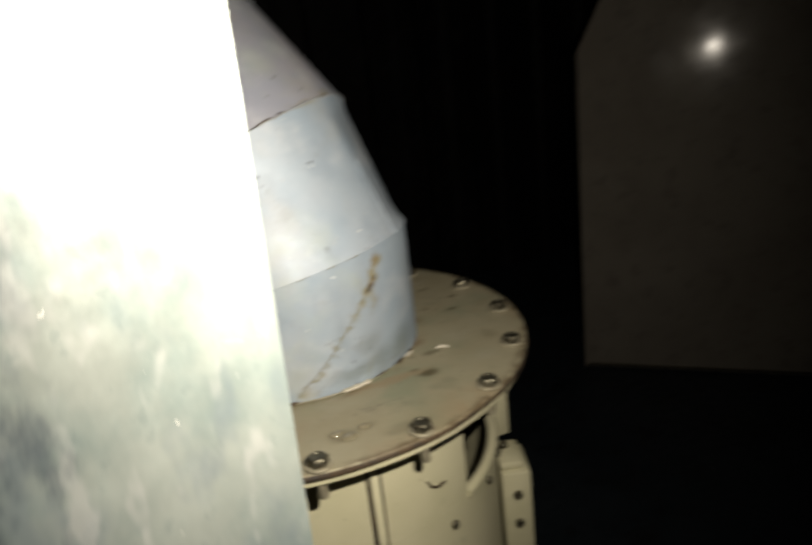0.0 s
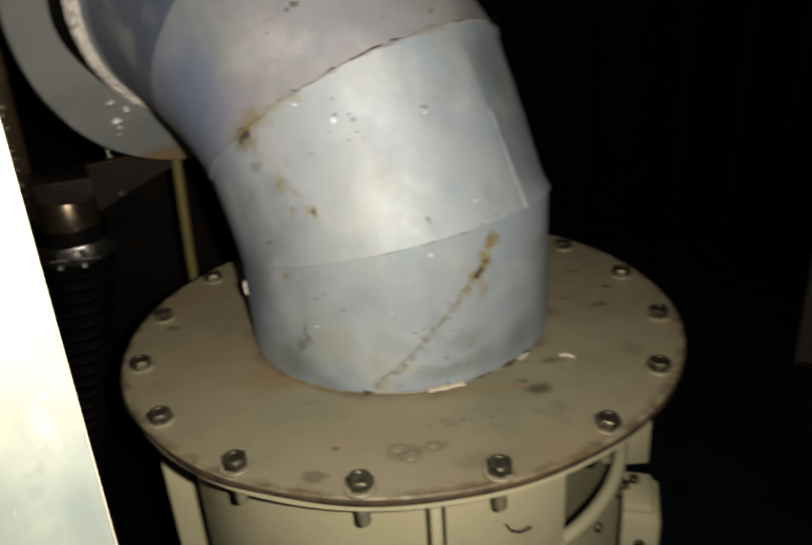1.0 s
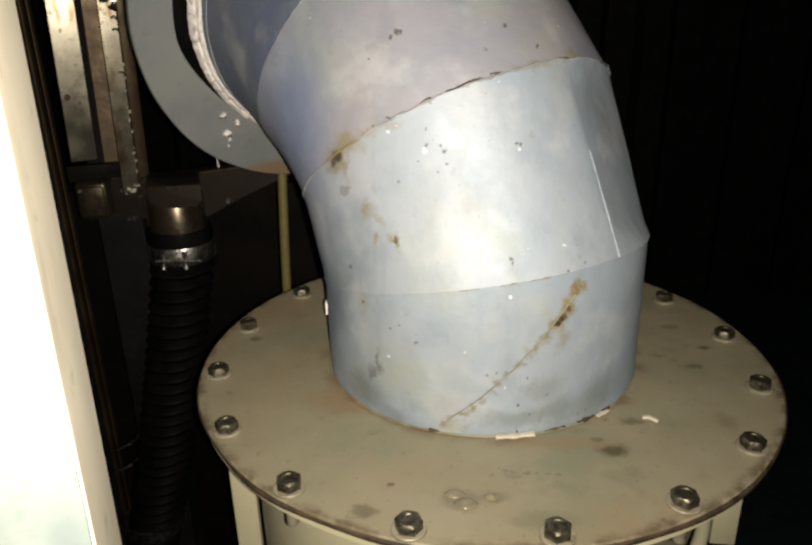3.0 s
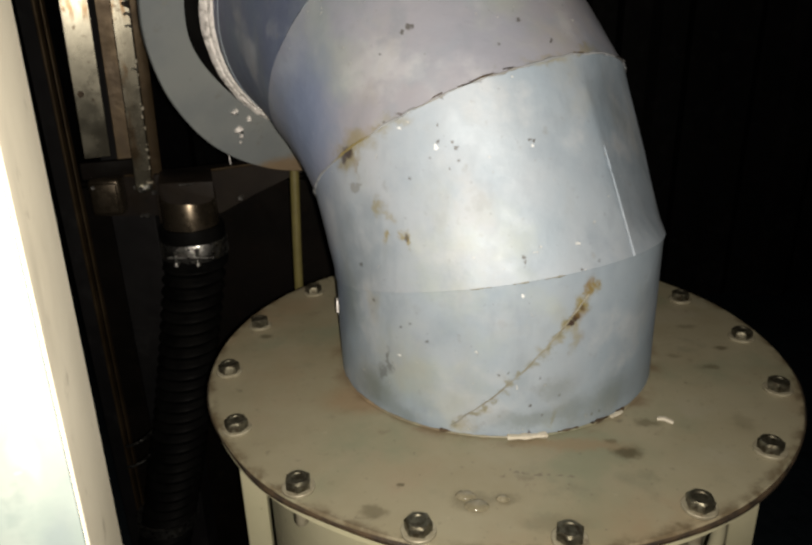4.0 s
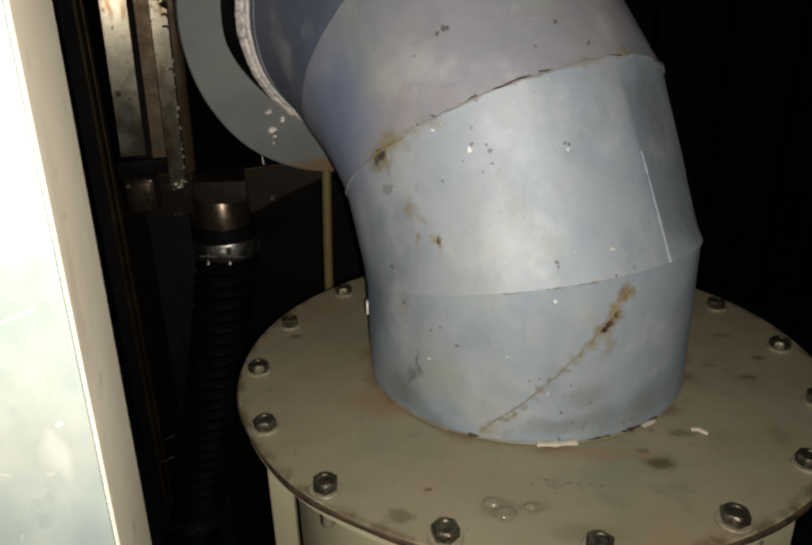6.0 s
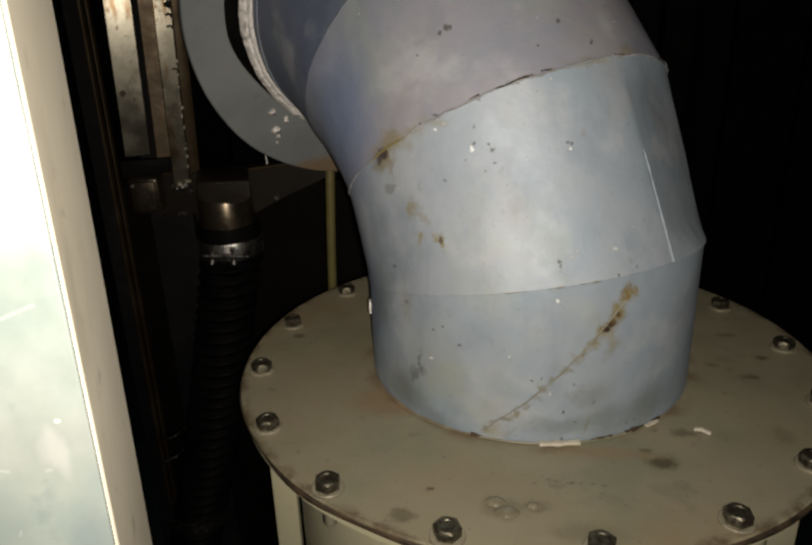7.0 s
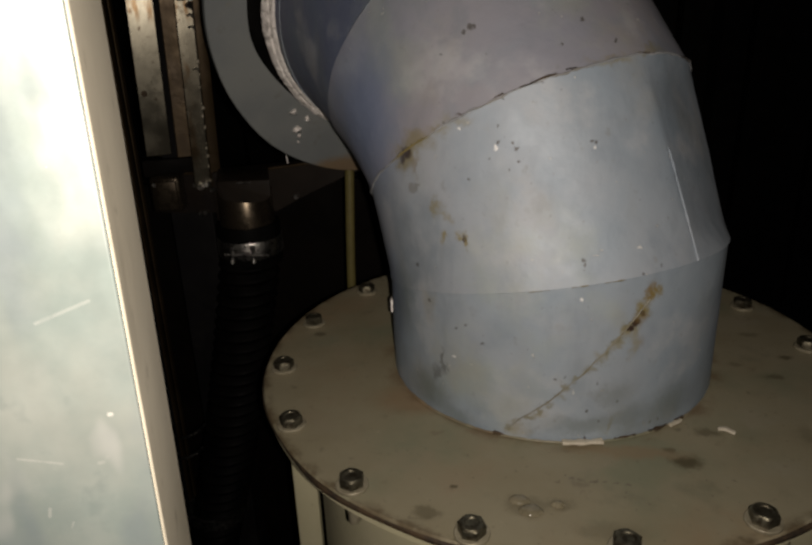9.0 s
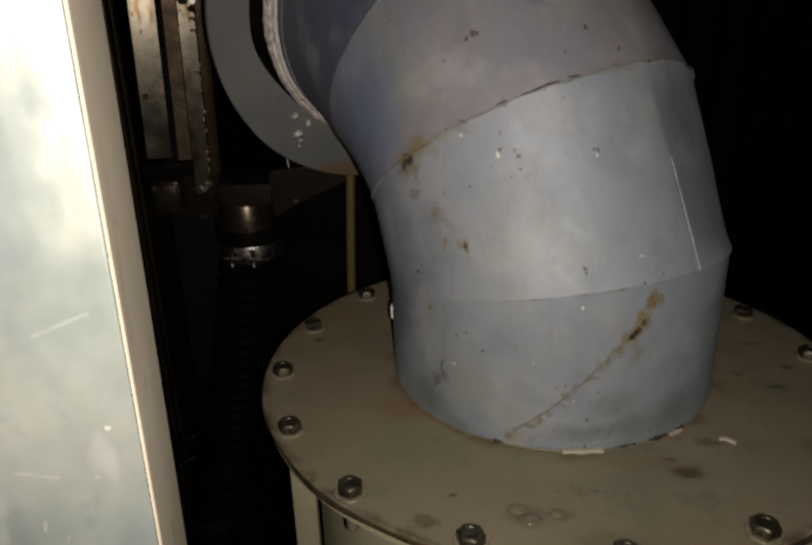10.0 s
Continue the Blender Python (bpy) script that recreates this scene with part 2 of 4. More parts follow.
# weld beads under the same paint, dirtier, rusting in places
s = Shade("painted_weld")
s.base((0.23, 0.245, 0.26), (0.30, 0.315, 0.33), 30)
s.layer((0.18, 0.15, 0.09), 17, 0.56, 0.68, 0.45)
s.layer((0.05, 0.04, 0.032), 22, 0.55, 0.62, 0.85)
s.stain(RUST, (-0.126, -0.076, 1.237), (0.03, 0.05, 0.03), 0.9)
s.stain(RUST, (0.057, -0.135, 1.109), (0.02, 0.05, 0.03), 0.9)
s.stain(RUST_DARK, (0.056, -0.136, 1.108), (0.008, 0.05, 0.012), 0.95)
s.rough(0.45, 0.7).bump(250, 0.6, 0.001)
WELD = s.done()

s = Shade("rusty_seam_paint")
s.base((0.165, 0.15, 0.10), (0.22, 0.225, 0.20), 40)
s.layer((0.08, 0.055, 0.03), 50, 0.54, 0.68, 0.6)
s.rough(0.5, 0.7).bump(250, 0.6, 0.001)
RUSTY_SEAM = s.done()

s = Shade("grey_ring_paint")
s.base((0.145, 0.162, 0.168), (0.18, 0.195, 0.192), 9)
s.layer((0.12, 0.12, 0.11), 60, 0.60, 0.74, 0.5)
s.layer(RUST, 24, 0.68, 0.80, 0.3)
s.stain((0.17, 0.115, 0.06), (-0.251, 0.243, 1.143), (0.085, 0.085, 0.022), 0.85)
s.rough(0.45, 0.6).bump(90, 0.25, 0.0008)
RING_PAINT = s.done()

s = Shade("white_sealant")
s.base((0.66, 0.635, 0.61), (0.80, 0.775, 0.745), 60)
s.layer((0.24, 0.225, 0.21), 110, 0.52, 0.68, 0.75)
s.rough(0.5, 0.7).bump(70, 0.6, 0.003).bump(240, 0.4, 0.001)
SEALANT = s.done()

s = Shade("beige_dry_sealant")
s.base((0.42, 0.385, 0.30), (0.50, 0.465, 0.38), 60)
s.layer((0.25, 0.21, 0.15), 120, 0.55, 0.7, 0.6)
s.rough(0.5, 0.7).bump(200, 0.6, 0.001)
BEIGE_SEAL = s.done()

# beige cover plate: dusty paint with oil drips, smears and brown specks
s = Shade("beige_plate_paint", warp=0.014, warp_scale=60)
s.base((0.222, 0.196, 0.126), (0.262, 0.240, 0.165), 5.5)
s.layer((0.25, 0.235, 0.165), 26, 0.48, 0.72, 0.5)
s.layer((0.170, 0.188, 0.126), 5, 0.50, 0.68, 0.7)
s.layer((0.285, 0.27, 0.205), 13, 0.54, 0.72, 0.5)
s.layer((0.235, 0.168, 0.096), 6.5, 0.52, 0.72, 0.7)
s.layer((0.13, 0.11, 0.075), 120, 0.66, 0.74, 0.65, detail=3)
s.layer((0.15, 0.12, 0.08), 42, 0.62, 0.72, 0.45)
s.layer((0.38, 0.34, 0.25), 95, 0.69, 0.76, 0.35, detail=3)
s.layer((0.10, 0.085, 0.055), 62, 0.64, 0.73, 0.55)
s.layer((0.12, 0.125, 0.085), 17, 0.58, 0.74, 0.45)
s.layer((0.07, 0.055, 0.035), 210, 0.71, 0.75, 0.7, detail=2)
for c, r, k in (((0.100, -0.165, 1), (0.017, 0.013, 0.02), 0.95), ((0.091, -0.149, 1), (0.008, 0.006, 0.02), 0.7),
                ((-0.030, -0.227, 1), (0.019, 0.017, 0.02), 0.5), ((-0.005, -0.224, 1), (0.018, 0.009, 0.02), 0.45),
                ((-0.103, -0.240, 1), (0.014, 0.010, 0.02), 0.6), ((-0.249, 0.044, 1), (0.010, 0.008, 0.02), 0.75),
                ((0.215, -0.024, 1), (0.013, 0.008, 0.02), 0.6), ((0.239, 0.016, 1), (0.010, 0.007, 0.02), 0.75),
                ((0.185, -0.001, 1), (0.010, 0.007, 0.02), 0.4), ((0.218, 0.067, 1), (0.015, 0.008, 0.02), 0.45),
                ((0.128, -0.122, 1), (0.018, 0.007, 0.02), 0.6), ((-0.084, -0.209, 1), (0.003, 0.003, 0.02), 0.9),
                ((0.03, -0.250, 1), (0.035, 0.012, 0.02), 0.3), ((0.21, -0.12, 1), (0.012, 0.02, 0.02), 0.25)):
    s.stain((0.085, 0.072, 0.04), c, r, k)
for x in (0.006, 0.014, 0.024, 0.031, 0.041, 0.049):
    s.stain((0.13, 0.11, 0.08), (x, -0.193 - 0.12 * (x - 0.006), 1), (0.004, 0.0022, 0.02), 0.8)
s.stain((0.23, 0.14, 0.07), (-0.127, -0.085, 1), (0.05, 0.035, 0.02), 0.5)
s.stain((0.24, 0.16, 0.09), (0.06, -0.155, 1), (0.06, 0.012, 0.02), 0.5)
s.rough(0.42, 0.62).bump(30, 0.12, 0.002).bump(220, 0.3, 0.0005)
flat = s.vec("LENGTH", s.vec("MULTIPLY", s.vec("SUBTRACT", s.warped, (0.0014, 0.0115, 1.0)), (1, 1, 0)))
rim = s.maths("MULTIPLY", s.ramp(flat, 0.281, 0.2925, 0.0, 0.85), s.ramp(s.noise(45, 4), 0.38, 0.60))
s.colour = s.mix(rim, s.colour, (0.09, 0.065, 0.035))
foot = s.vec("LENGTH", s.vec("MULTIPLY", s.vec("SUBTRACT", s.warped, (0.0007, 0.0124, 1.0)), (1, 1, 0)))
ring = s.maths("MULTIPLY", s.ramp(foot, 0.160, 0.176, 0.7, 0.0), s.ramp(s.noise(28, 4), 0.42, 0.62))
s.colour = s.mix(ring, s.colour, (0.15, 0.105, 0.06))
PLATE = s.done()

s = Shade("cream_drum_paint")
s.base((0.45, 0.432, 0.285), (0.51, 0.485, 0.335), 7)
s.layer((0.30, 0.30, 0.20), 30, 0.58, 0.76, 0.4)
s.layer((0.16, 0.13, 0.08), 130, 0.68, 0.76, 0.5, detail=3)
s.rough(0.38, 0.55).bump(45, 0.12, 0.0015)
DRUM = s.done()

s = Shade("rim_gasket")
s.base((0.016, 0.011, 0.007), (0.060, 0.038, 0.018), 60)
s.rough(0.6, 0.85).bump(160, 0.6, 0.002)
GASKET = s.done()

s = Shade("zinc_bolt_steel", metal=0.85)
s.base((0.085, 0.080, 0.058), (0.16, 0.15, 0.11), 160)
s.layer((0.045, 0.034, 0.02), 220, 0.48, 0.62, 0.8)
s.rough(0.36, 0.58, 200).bump(300, 0.4, 0.0006)
STEEL = s.done()

s = Shade("dull_washer_zinc", metal=0.25)
s.base((0.24, 0.218, 0.155), (0.32, 0.295, 0.215), 120)
s.layer((0.14, 0.10, 0.06), 140, 0.55, 0.7, 0.6)
s.rough(0.4, 0.6, 120)
WASHER = s.done()

# bare galvanised sheet of the open door leaf, blotched and scratched
s = Shade("galvanised_sheet", metal=0.4)
s.base((0.165, 0.205, 0.195), (0.232, 0.258, 0.238), 16, 0.34, 0.66)
s.layer((0.255, 0.28, 0.26), 34, 0.46, 0.68, 0.55, stretch=(1, 1, 0.6), detail=3)
s.layer((0.125, 0.155, 0.175), 30, 0.47, 0.68, 0.55, stretch=(1, 1, 0.6), detail=3)
s.layer((0.36, 0.37, 0.36), 62, 0.55, 0.72, 0.5, stretch=(1, 1, 0.5), detail=2)
s.layer((0.12, 0.15, 0.145), 80, 0.58, 0.74, 0.4, detail=3)
# dark blue-grey strokes over the sheet, none near its fold
off_fold = s.ramp(s.vec("LENGTH", s.vec("MULTIPLY", s.vec("SUBTRACT", s.warped, (-0.1445, -0.5179, 0.0)), (1, 1, 0))), 0.05, 0.13)
strokes = s.maths("MULTIPLY", off_fold, s.ramp(s.noise(34, 4, stretch=(1, 1, 0.45)), 0.46, 0.66, 0.0, 0.85))
s.colour = s.mix(strokes, s.colour, (0.052, 0.068, 0.085))
s.layer((0.50, 0.50, 0.47), 46, 0.715, 0.73, 0.7, stretch=(0.2, 0.2, 1.8))
s.layer((0.62, 0.62, 0.58), 170, 0.735, 0.76, 0.5, detail=2)
for a, b, w, k in (((-0.1605, -0.5261, 1.2930), (-0.1492, -0.5215, 1.2969), 0.0009, 0.8),
                   ((-0.1713, -0.5299, 1.2576), (-0.1624, -0.5262, 1.2539), 0.0007, 0.9),
                   ((-0.1677, -0.5282, 1.2411), (-0.1682, -0.5283, 1.2388), 0.0009, 1),
                   ((-0.1635, -0.5263, 1.2356), (-0.1643, -0.5266, 1.2339), 0.0006, 0.9),
                   ((-0.1548, -0.5230, 1.2522), (-0.1539, -0.5227, 1.2523), 0.0011, 0.8),
                   ((-0.1531, -0.5224, 1.2532), (-0.1526, -0.5222, 1.2537), 0.0009, 0.8)):
    s.scratch((0.40, 0.41, 0.39), a, b, w * 0.7, k * 0.32)
s.rough(0.36, 0.52, 40).bump(26, 0.3, 0.004, stretch=(1, 1, 0.5), detail=3).bump(9, 0.35, 0.007, detail=3)
GALV = s.done()

s = Shade("cream_edge_paint")
s.base((0.37, 0.345, 0.272), (0.42, 0.395, 0.318), 8)
s.layer((0.10, 0.085, 0.06), 70, 0.62, 0.74, 0.5)
s.layer((0.10, 0.09, 0.07), 14, 0.54, 0.72, 0.4, stretch=(1, 1, 0.3))
s.rough(0.42, 0.58).bump(60, 0.12, 0.001)
EDGE = s.done()

s = Shade("brushed_steel_post", metal=0.86)
s.base((0.080, 0.076, 0.059), (0.122, 0.115, 0.090), 12)
s.layer((0.048, 0.042, 0.03), 9, 0.46, 0.66, 0.7, stretch=(1, 1, 0.2))
s.layer((0.05, 0.030, 0.013), 34, 0.52, 0.66, 0.8, stretch=(1, 1, 0.3))
s.layer((0.025, 0.017, 0.01), 90, 0.60, 0.70, 0.8)
# rust drips below the top fixing
drips = s.maths("MULTIPLY", s.ramp(s.vec("DOT_PRODUCT", s.warped, (0, 0, 1)), 1.318, 1.345), s.ramp(s.noise(70, 4, stretch=(1, 1, 0.15)), 0.48, 0.58, 0.0, 0.85))
s.colour = s.mix(drips, s.colour, (0.05, 0.028, 0.010))
s.rough(0.22, 0.32, 30).bump(60, 0.12, 0.001, stretch=(1, 1, 0.25)).bump(22, 0.10, 0.002, stretch=(1, 1, 0.4))
POST = s.done()

s = Shade("brown_steel", metal=0.0)
s.base((0.009, 0.0062, 0.0043), (0.014, 0.010, 0.0066), 14)
s.layer((0.008, 0.006, 0.005), 40, 0.52, 0.68, 0.7)
s.rough(0.5, 0.7).bump(120, 0.4, 0.001)
s.bsdf.inputs["Specular IOR Level"].default_value = 0.25
BROWN = s.done()

s = Shade("browned_steel", metal=0.6)
s.base((0.048, 0.032, 0.016), (0.075, 0.052, 0.027), 16)
s.layer((0.05, 0.035, 0.02), 30, 0.5, 0.66, 0.8, stretch=(1, 1, 0.3))
s.rough(0.35, 0.55).bump(70, 0.3, 0.002)
POST_BROWN = s.done()

s = Shade("dark_brass_fitting", metal=0.85)
s.base((0.085, 0.068, 0.048), (0.12, 0.098, 0.07), 30)
s.layer((0.06, 0.05, 0.04), 60, 0.55, 0.7, 0.7)
s.rough(0.22, 0.34, 60)
FITTING = s.done()

s = Shade("black_rubber")
s.base((0.0022, 0.0022, 0.0022), (0.0042, 0.0041, 0.0038), 30)
s.rough(0.5, 0.7).bump(200, 0.2, 0.0006)
s.bsdf.inputs["Specular IOR Level"].default_value = 0.05
RUBBER = s.done()

s = Shade("clamp_zinc", metal=1.0)
s.base((0.42, 0.42, 0.40), (0.6, 0.6, 0.58), 120)
s.layer((0.12, 0.105, 0.09), 120, 0.54, 0.66, 0.8)
s.rough(0.25, 0.4, 150).bump(260, 0.6, 0.001)
CLAMP = s.done()

s = Shade("yellow_cable_sheath")
s.base((0.115, 0.10, 0.034), (0.15, 0.13, 0.046), 20)
s.layer((0.11, 0.092, 0.035), 60, 0.55, 0.7, 0.6)
s.rough(0.4, 0.55)
CABLE = s.done()

s = Shade("dark_wall_paint")
s.base((0.006, 0.006, 0.0065), (0.010, 0.0095, 0.010), 3)
s.layer((0.02, 0.02, 0.02), 14, 0.5, 0.7, 0.6)
s.rough(0.5, 0.7).bump(20, 0.15, 0.003)
s.bsdf.inputs["Specular IOR Level"].default_value = 0.15
WALL = s.done()

s = Shade("brown_black_cover")
s.base((0.0035, 0.0028, 0.0022), (0.006, 0.0046, 0.0036), 10)
s.layer((0.011, 0.0075, 0.0055), 30, 0.56, 0.72, 0.5)
s.rough(0.6, 0.8).bump(40, 0.2, 0.002)
s.bsdf.inputs["Specular IOR Level"].default_value = 0.08
COVER = s.done()

s = Shade("dark_housing_paint")
s.base((0.29, 0.262, 0.22), (0.34, 0.31, 0.26), 3)
s.layer((0.2, 0.18, 0.16), 18, 0.5, 0.7, 0.5)
s.rough(0.12, 0.17, 12).bump(10, 0.05, 0.003)
HOUSING = s.done()

s = Shade("dark_blue_floor_paint")
s.base((0.012, 0.02, 0.028), (0.02, 0.03, 0.038), 2.5)
s.layer((0.008, 0.009, 0.01), 9, 0.5, 0.7, 0.7)
s.rough(0.5, 0.75).bump(30, 0.2, 0.003)
FLOOR = s.done()


s = Shade("wet_oil", rough=0.12)
s.base((0.15, 0.135, 0.09), (0.20, 0.18, 0.125), 90)
OIL = s.done()


# ---------------------------------------------------------------- mesh helpers
def holder(name, at, label, category, group=""):
    ob = new(name)
    ob.location = at
    ob.empty_display_size = 0.05
    return tagged(ob, label, category, group)


def base_of(parent):
    v = Vector((0, 0, 0))
    while parent is not None:
        v += parent.location
        parent = parent.parent
    return v


def part(name, bm, material, parent=None, label="", smooth=True, local=False):
    """Links a bmesh, given in the world's metres, as one mesh under its parent."""
    if parent is not None and not local:
        bmesh.ops.translate(bm, verts=bm.verts, vec=-base_of(parent))
    bmesh.ops.recalc_face_normals(bm, faces=bm.faces)
    me = bpy.data.meshes.new(name)
    bm.to_mesh(me)
    bm.free()
    me.materials.append(material)
    if smooth:
        me.shade_smooth()
        me.set_sharp_from_angle(angle=radians(38))
        # the few broad faces of a bevelled block stay flat
        most = max(p.area for p in me.polygons)
        broad = [p for p in me.polygons if p.area > 0.04 * most]
        if len(broad) <= 6:
            for p in broad:
                p.use_smooth = False
    ob = new(name, me)
    ob.parent = parent
    if label:
        tagged(ob, label)
    return ob


def box(size, at=(0, 0, 0), turn=0.0, bevel=0.002, segments=2, bm=None):
    made = bmesh.new() if bm is None else bm
    m = Matrix.Translation(at) @ Matrix.Rotation(radians(turn), 4, "Z") @ Matrix.Diagonal((*size, 1))
    got = bmesh.ops.create_cube(made, size=1, matrix=m)
    if bevel:
        edges = list({e for v in got["verts"] for e in v.link_edges})
        bmesh.ops.bevel(made, geom=edges, offset=bevel, segments=segments, affect="EDGES", profile=0.5)
    return made


def loft(loops, closed=True, caps=False, bm=None):
    """Quads between loops of equally many points."""
    made = bmesh.new() if bm is None else bm
    rows = [[made.verts.new(p) for p in loop] for loop in loops]
    n = len(rows[0])
    for a, b in zip(rows, rows[1:]):
        for i in range(n if closed else n - 1):
            j = (i + 1) % n
            made.faces.new((a[i], a[j], b[j], b[i]))
    if caps:
        made.faces.new(rows[0][::-1])
        made.faces.new(rows[-1])
    return made


def lathe(profile, centre, n=64, close=True, span=None, wob=0.0):
    """Turns (radius, z) pairs round the vertical axis at centre; span: start and end in degrees."""
    loops = []
    full = span is None
    a0, a1 = (0, 360) if full else span
    count = n if full else n + 1
    for r, z in profile:
        loop = []
        for i in range(count):
            a = radians(a0 + (a1 - a0) * i / n)
            k = r + wob * noise.noise((3 * math.cos(a), 3 * math.sin(a), z * 9))
            loop.append((centre[0] + k * math.cos(a), centre[1] + k * math.sin(a), centre[2] + z))
        loops.append(loop)
    if close:
        loops.append(loops[0])
    bm = loft(loops, closed=full)
    bmesh.ops.remove_doubles(bm, verts=bm.verts, dist=1e-6)
    if not full and close:
        bmesh.ops.holes_fill(bm, edges=bm.edges)
    return bm


def tube(points, radius, sides=8, closed=False, wob=0.0, flat=1.0, caps=True, fine=120):
    """A round bead or bar along points; wob makes its width uneven."""
    pts = [Vector(p) for p in points]
    n, loops = len(pts), []
    up = Vector((0, 0, 1))
    for i, p in enumerate(pts):
        a = pts[(i - 1) % n] if closed or i else p
        b = pts[(i + 1) % n] if closed or i < n - 1 else p
        way = (b - a).normalized()
        u = way.cross(up)
        u = u.normalized() if u.length > 1e-4 else Vector((1, 0, 0))
        w = u.cross(way)
        r = radius * (1 + wob * noise.noise(p * fine))
        loops.append([p + u * r * math.cos(6.28319 * k / sides) + w * r * flat * math.sin(6.28319 * k / sides) for k in range(sides)])
    if closed:
        return loft(loops + [loops[0]])
    return loft(loops, caps=caps)


# ---------------------------------------------------------------- the enclosure: floor, walls, ceiling
X0, X1, Y0, Y1, TOP = -1.9, 2.6, -2.6, 2.4, 2.5
tagged(part("floor", box((X1 - X0 + 0.2, Y1 - Y0 + 0.2, 0.1), ((X0 + X1) / 2, (Y0 + Y1) / 2, -0.05), bevel=0), FLOOR, smooth=False), "dark blue painted steel floor, dusty", "floor", kind="structure")
tagged(part("ceiling", box((X1 - X0 + 0.2, Y1 - Y0 + 0.2, 0.08), ((X0 + X1) / 2, (Y0 + Y1) / 2, TOP + 0.04), bevel=0), WALL, smooth=False), "dark unlit enclosure ceiling", "ceiling", kind="structure")


def ribbed(name, a, b, label):
    """A wall of trapezoid ribbed sheet from a to b, thick outwards (to the right of a to b)."""
    a, b = Vector(a), Vector(b)
    way, length = (b - a).normalized(), (b - a).length
    out = Vector((way.y, -way.x, 0))
    line, k, step = [], 0.0, 0.28
    while k < length:
        for f, d in ((0, 0.0), (0.10, 0.0), (0.135, 0.032), (0.245, 0.032)):
            if k + f < length:
                line.append(a + way * (k + f) + out * d)
        k += step
    line.append(b)
    inner = [[p, p + Vector((0, 0, TOP))] for p in line]
    outer = [[p + out * 0.06, p + out * 0.06 + Vector((0, 0, TOP))] for p in (a, b)]
    bm = bmesh.new()
    rows = [[bm.verts.new(p) for p in pair] for pair in inner]
    rim = [[bm.verts.new(p) for p in pair] for pair in outer]
    for p, q in zip(rows, rows[1:]):
        bm.faces.new((p[0], q[0], q[1], p[1]))
    bm.faces.new((rim[0][0], rim[0][1], rim[1][1], rim[1][0]))
    bm.faces.new((rows[0][0], rows[0][1], rim[0][1], rim[0][0]))
    bm.faces.new((rows[-1][0], rim[1][0], rim[1][1], rows[-1][1]))
    tagged(part(name, bm, WALL, smooth=False), label, "wall", kind="structure")


ribbed("wall_north", (X1, Y1, 0), (X0, Y1, 0), "dark ribbed steel wall, unlit")
ribbed("wall_east", (X1, Y0, 0), (X1, Y1, 0), "dark ribbed steel wall, unlit")
ribbed("wall_south", (X0, Y0, 0), (X1, Y0, 0), "dark ribbed steel wall, unlit")
ribbed("wall_west", (X0, Y1, 0), (X0, Y0, 0), "dark ribbed steel wall, unlit")

# ---------------------------------------------------------------- drum with its bolted cover plate
drum = holder("drum", (0, 0, 0), "cream painted steel drum with a bolted beige round cover plate", "drum")
CX, CY, PR, Z = 0.0014, 0.0115, 0.2925, 1.0
DR = 0.240


def shell(r0, r1, z0, z1, a0, a1, n=72):
    return lathe([(r1, z0), (r1, z1), (r0, z1), (r0, z0)], (0, 0, 0), n, True, (a0, a1))


part("upper_shell", shell(DR - 0.004, DR, 0.862, 0.9862, -248, -62.7, 90), DRUM, drum)
part("lower_shell", lathe([(DR, 0.03), (DR, 0.8615), (DR - 0.004, 0.8615), (DR - 0.004, 0.03)], (0, 0, 0), 96), DRUM, drum)
lip = [(DR - 0.003 + 0.007 * math.cos(a), 0.862 + 0.007 * math.sin(a)) for a in [6.28319 * k / 10 for k in range(10)]]
part("rolled_lip", lathe(lip, (0, 0, 0), 72, True, (-62.6, 112)), DRUM, drum)
part("base", lathe([(0.02, 0.0), (0.26, 0.0), (0.26, 0.03), (0.02, 0.03)], (0, 0, 0), 64), DRUM, drum)
part("seam_strip", box((0.0095, 0.005, 0.26), (-0.010, -0.2425, 0.835), bevel=0.002), DRUM, drum, "raised vertical seam strip")
# dark tubes drawn in for the shadow lines along the strip's edges
for x in (-0.0165, -0.0035):
    part("strip_edge_shade", tube([(x, -0.2400, 0.705), (x, -0.2400, 0.955), (x * 0.72 - 0.0028, -0.2400, 0.964)], 0.0022, 6), GASKET, drum)
# flange ring under the cover, the gasket and the cover itself
part("flange_ring", lathe([(0.222, -0.0135), (PR - 0.002, -0.0135), (PR - 0.002, -0.0088), (0.222, -0.0088)], (CX, CY, Z), 128, wob=0.0012), DRUM, drum)
part("gasket", lathe([(0.222, -0.0084), (PR - 0.002, -0.0084), (PR + 0.0012, -0.0060), (PR + 0.0014, -0.0030), (PR - 0.0002, -0.0014), (0.222, -0.0046)], (CX, CY, Z), 260, wob=0.004), GASKET, drum, "dark rusty squeezed gasket")
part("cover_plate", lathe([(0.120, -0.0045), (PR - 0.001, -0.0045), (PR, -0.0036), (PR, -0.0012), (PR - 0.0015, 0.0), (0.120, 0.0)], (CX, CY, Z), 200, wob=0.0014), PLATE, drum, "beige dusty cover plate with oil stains")


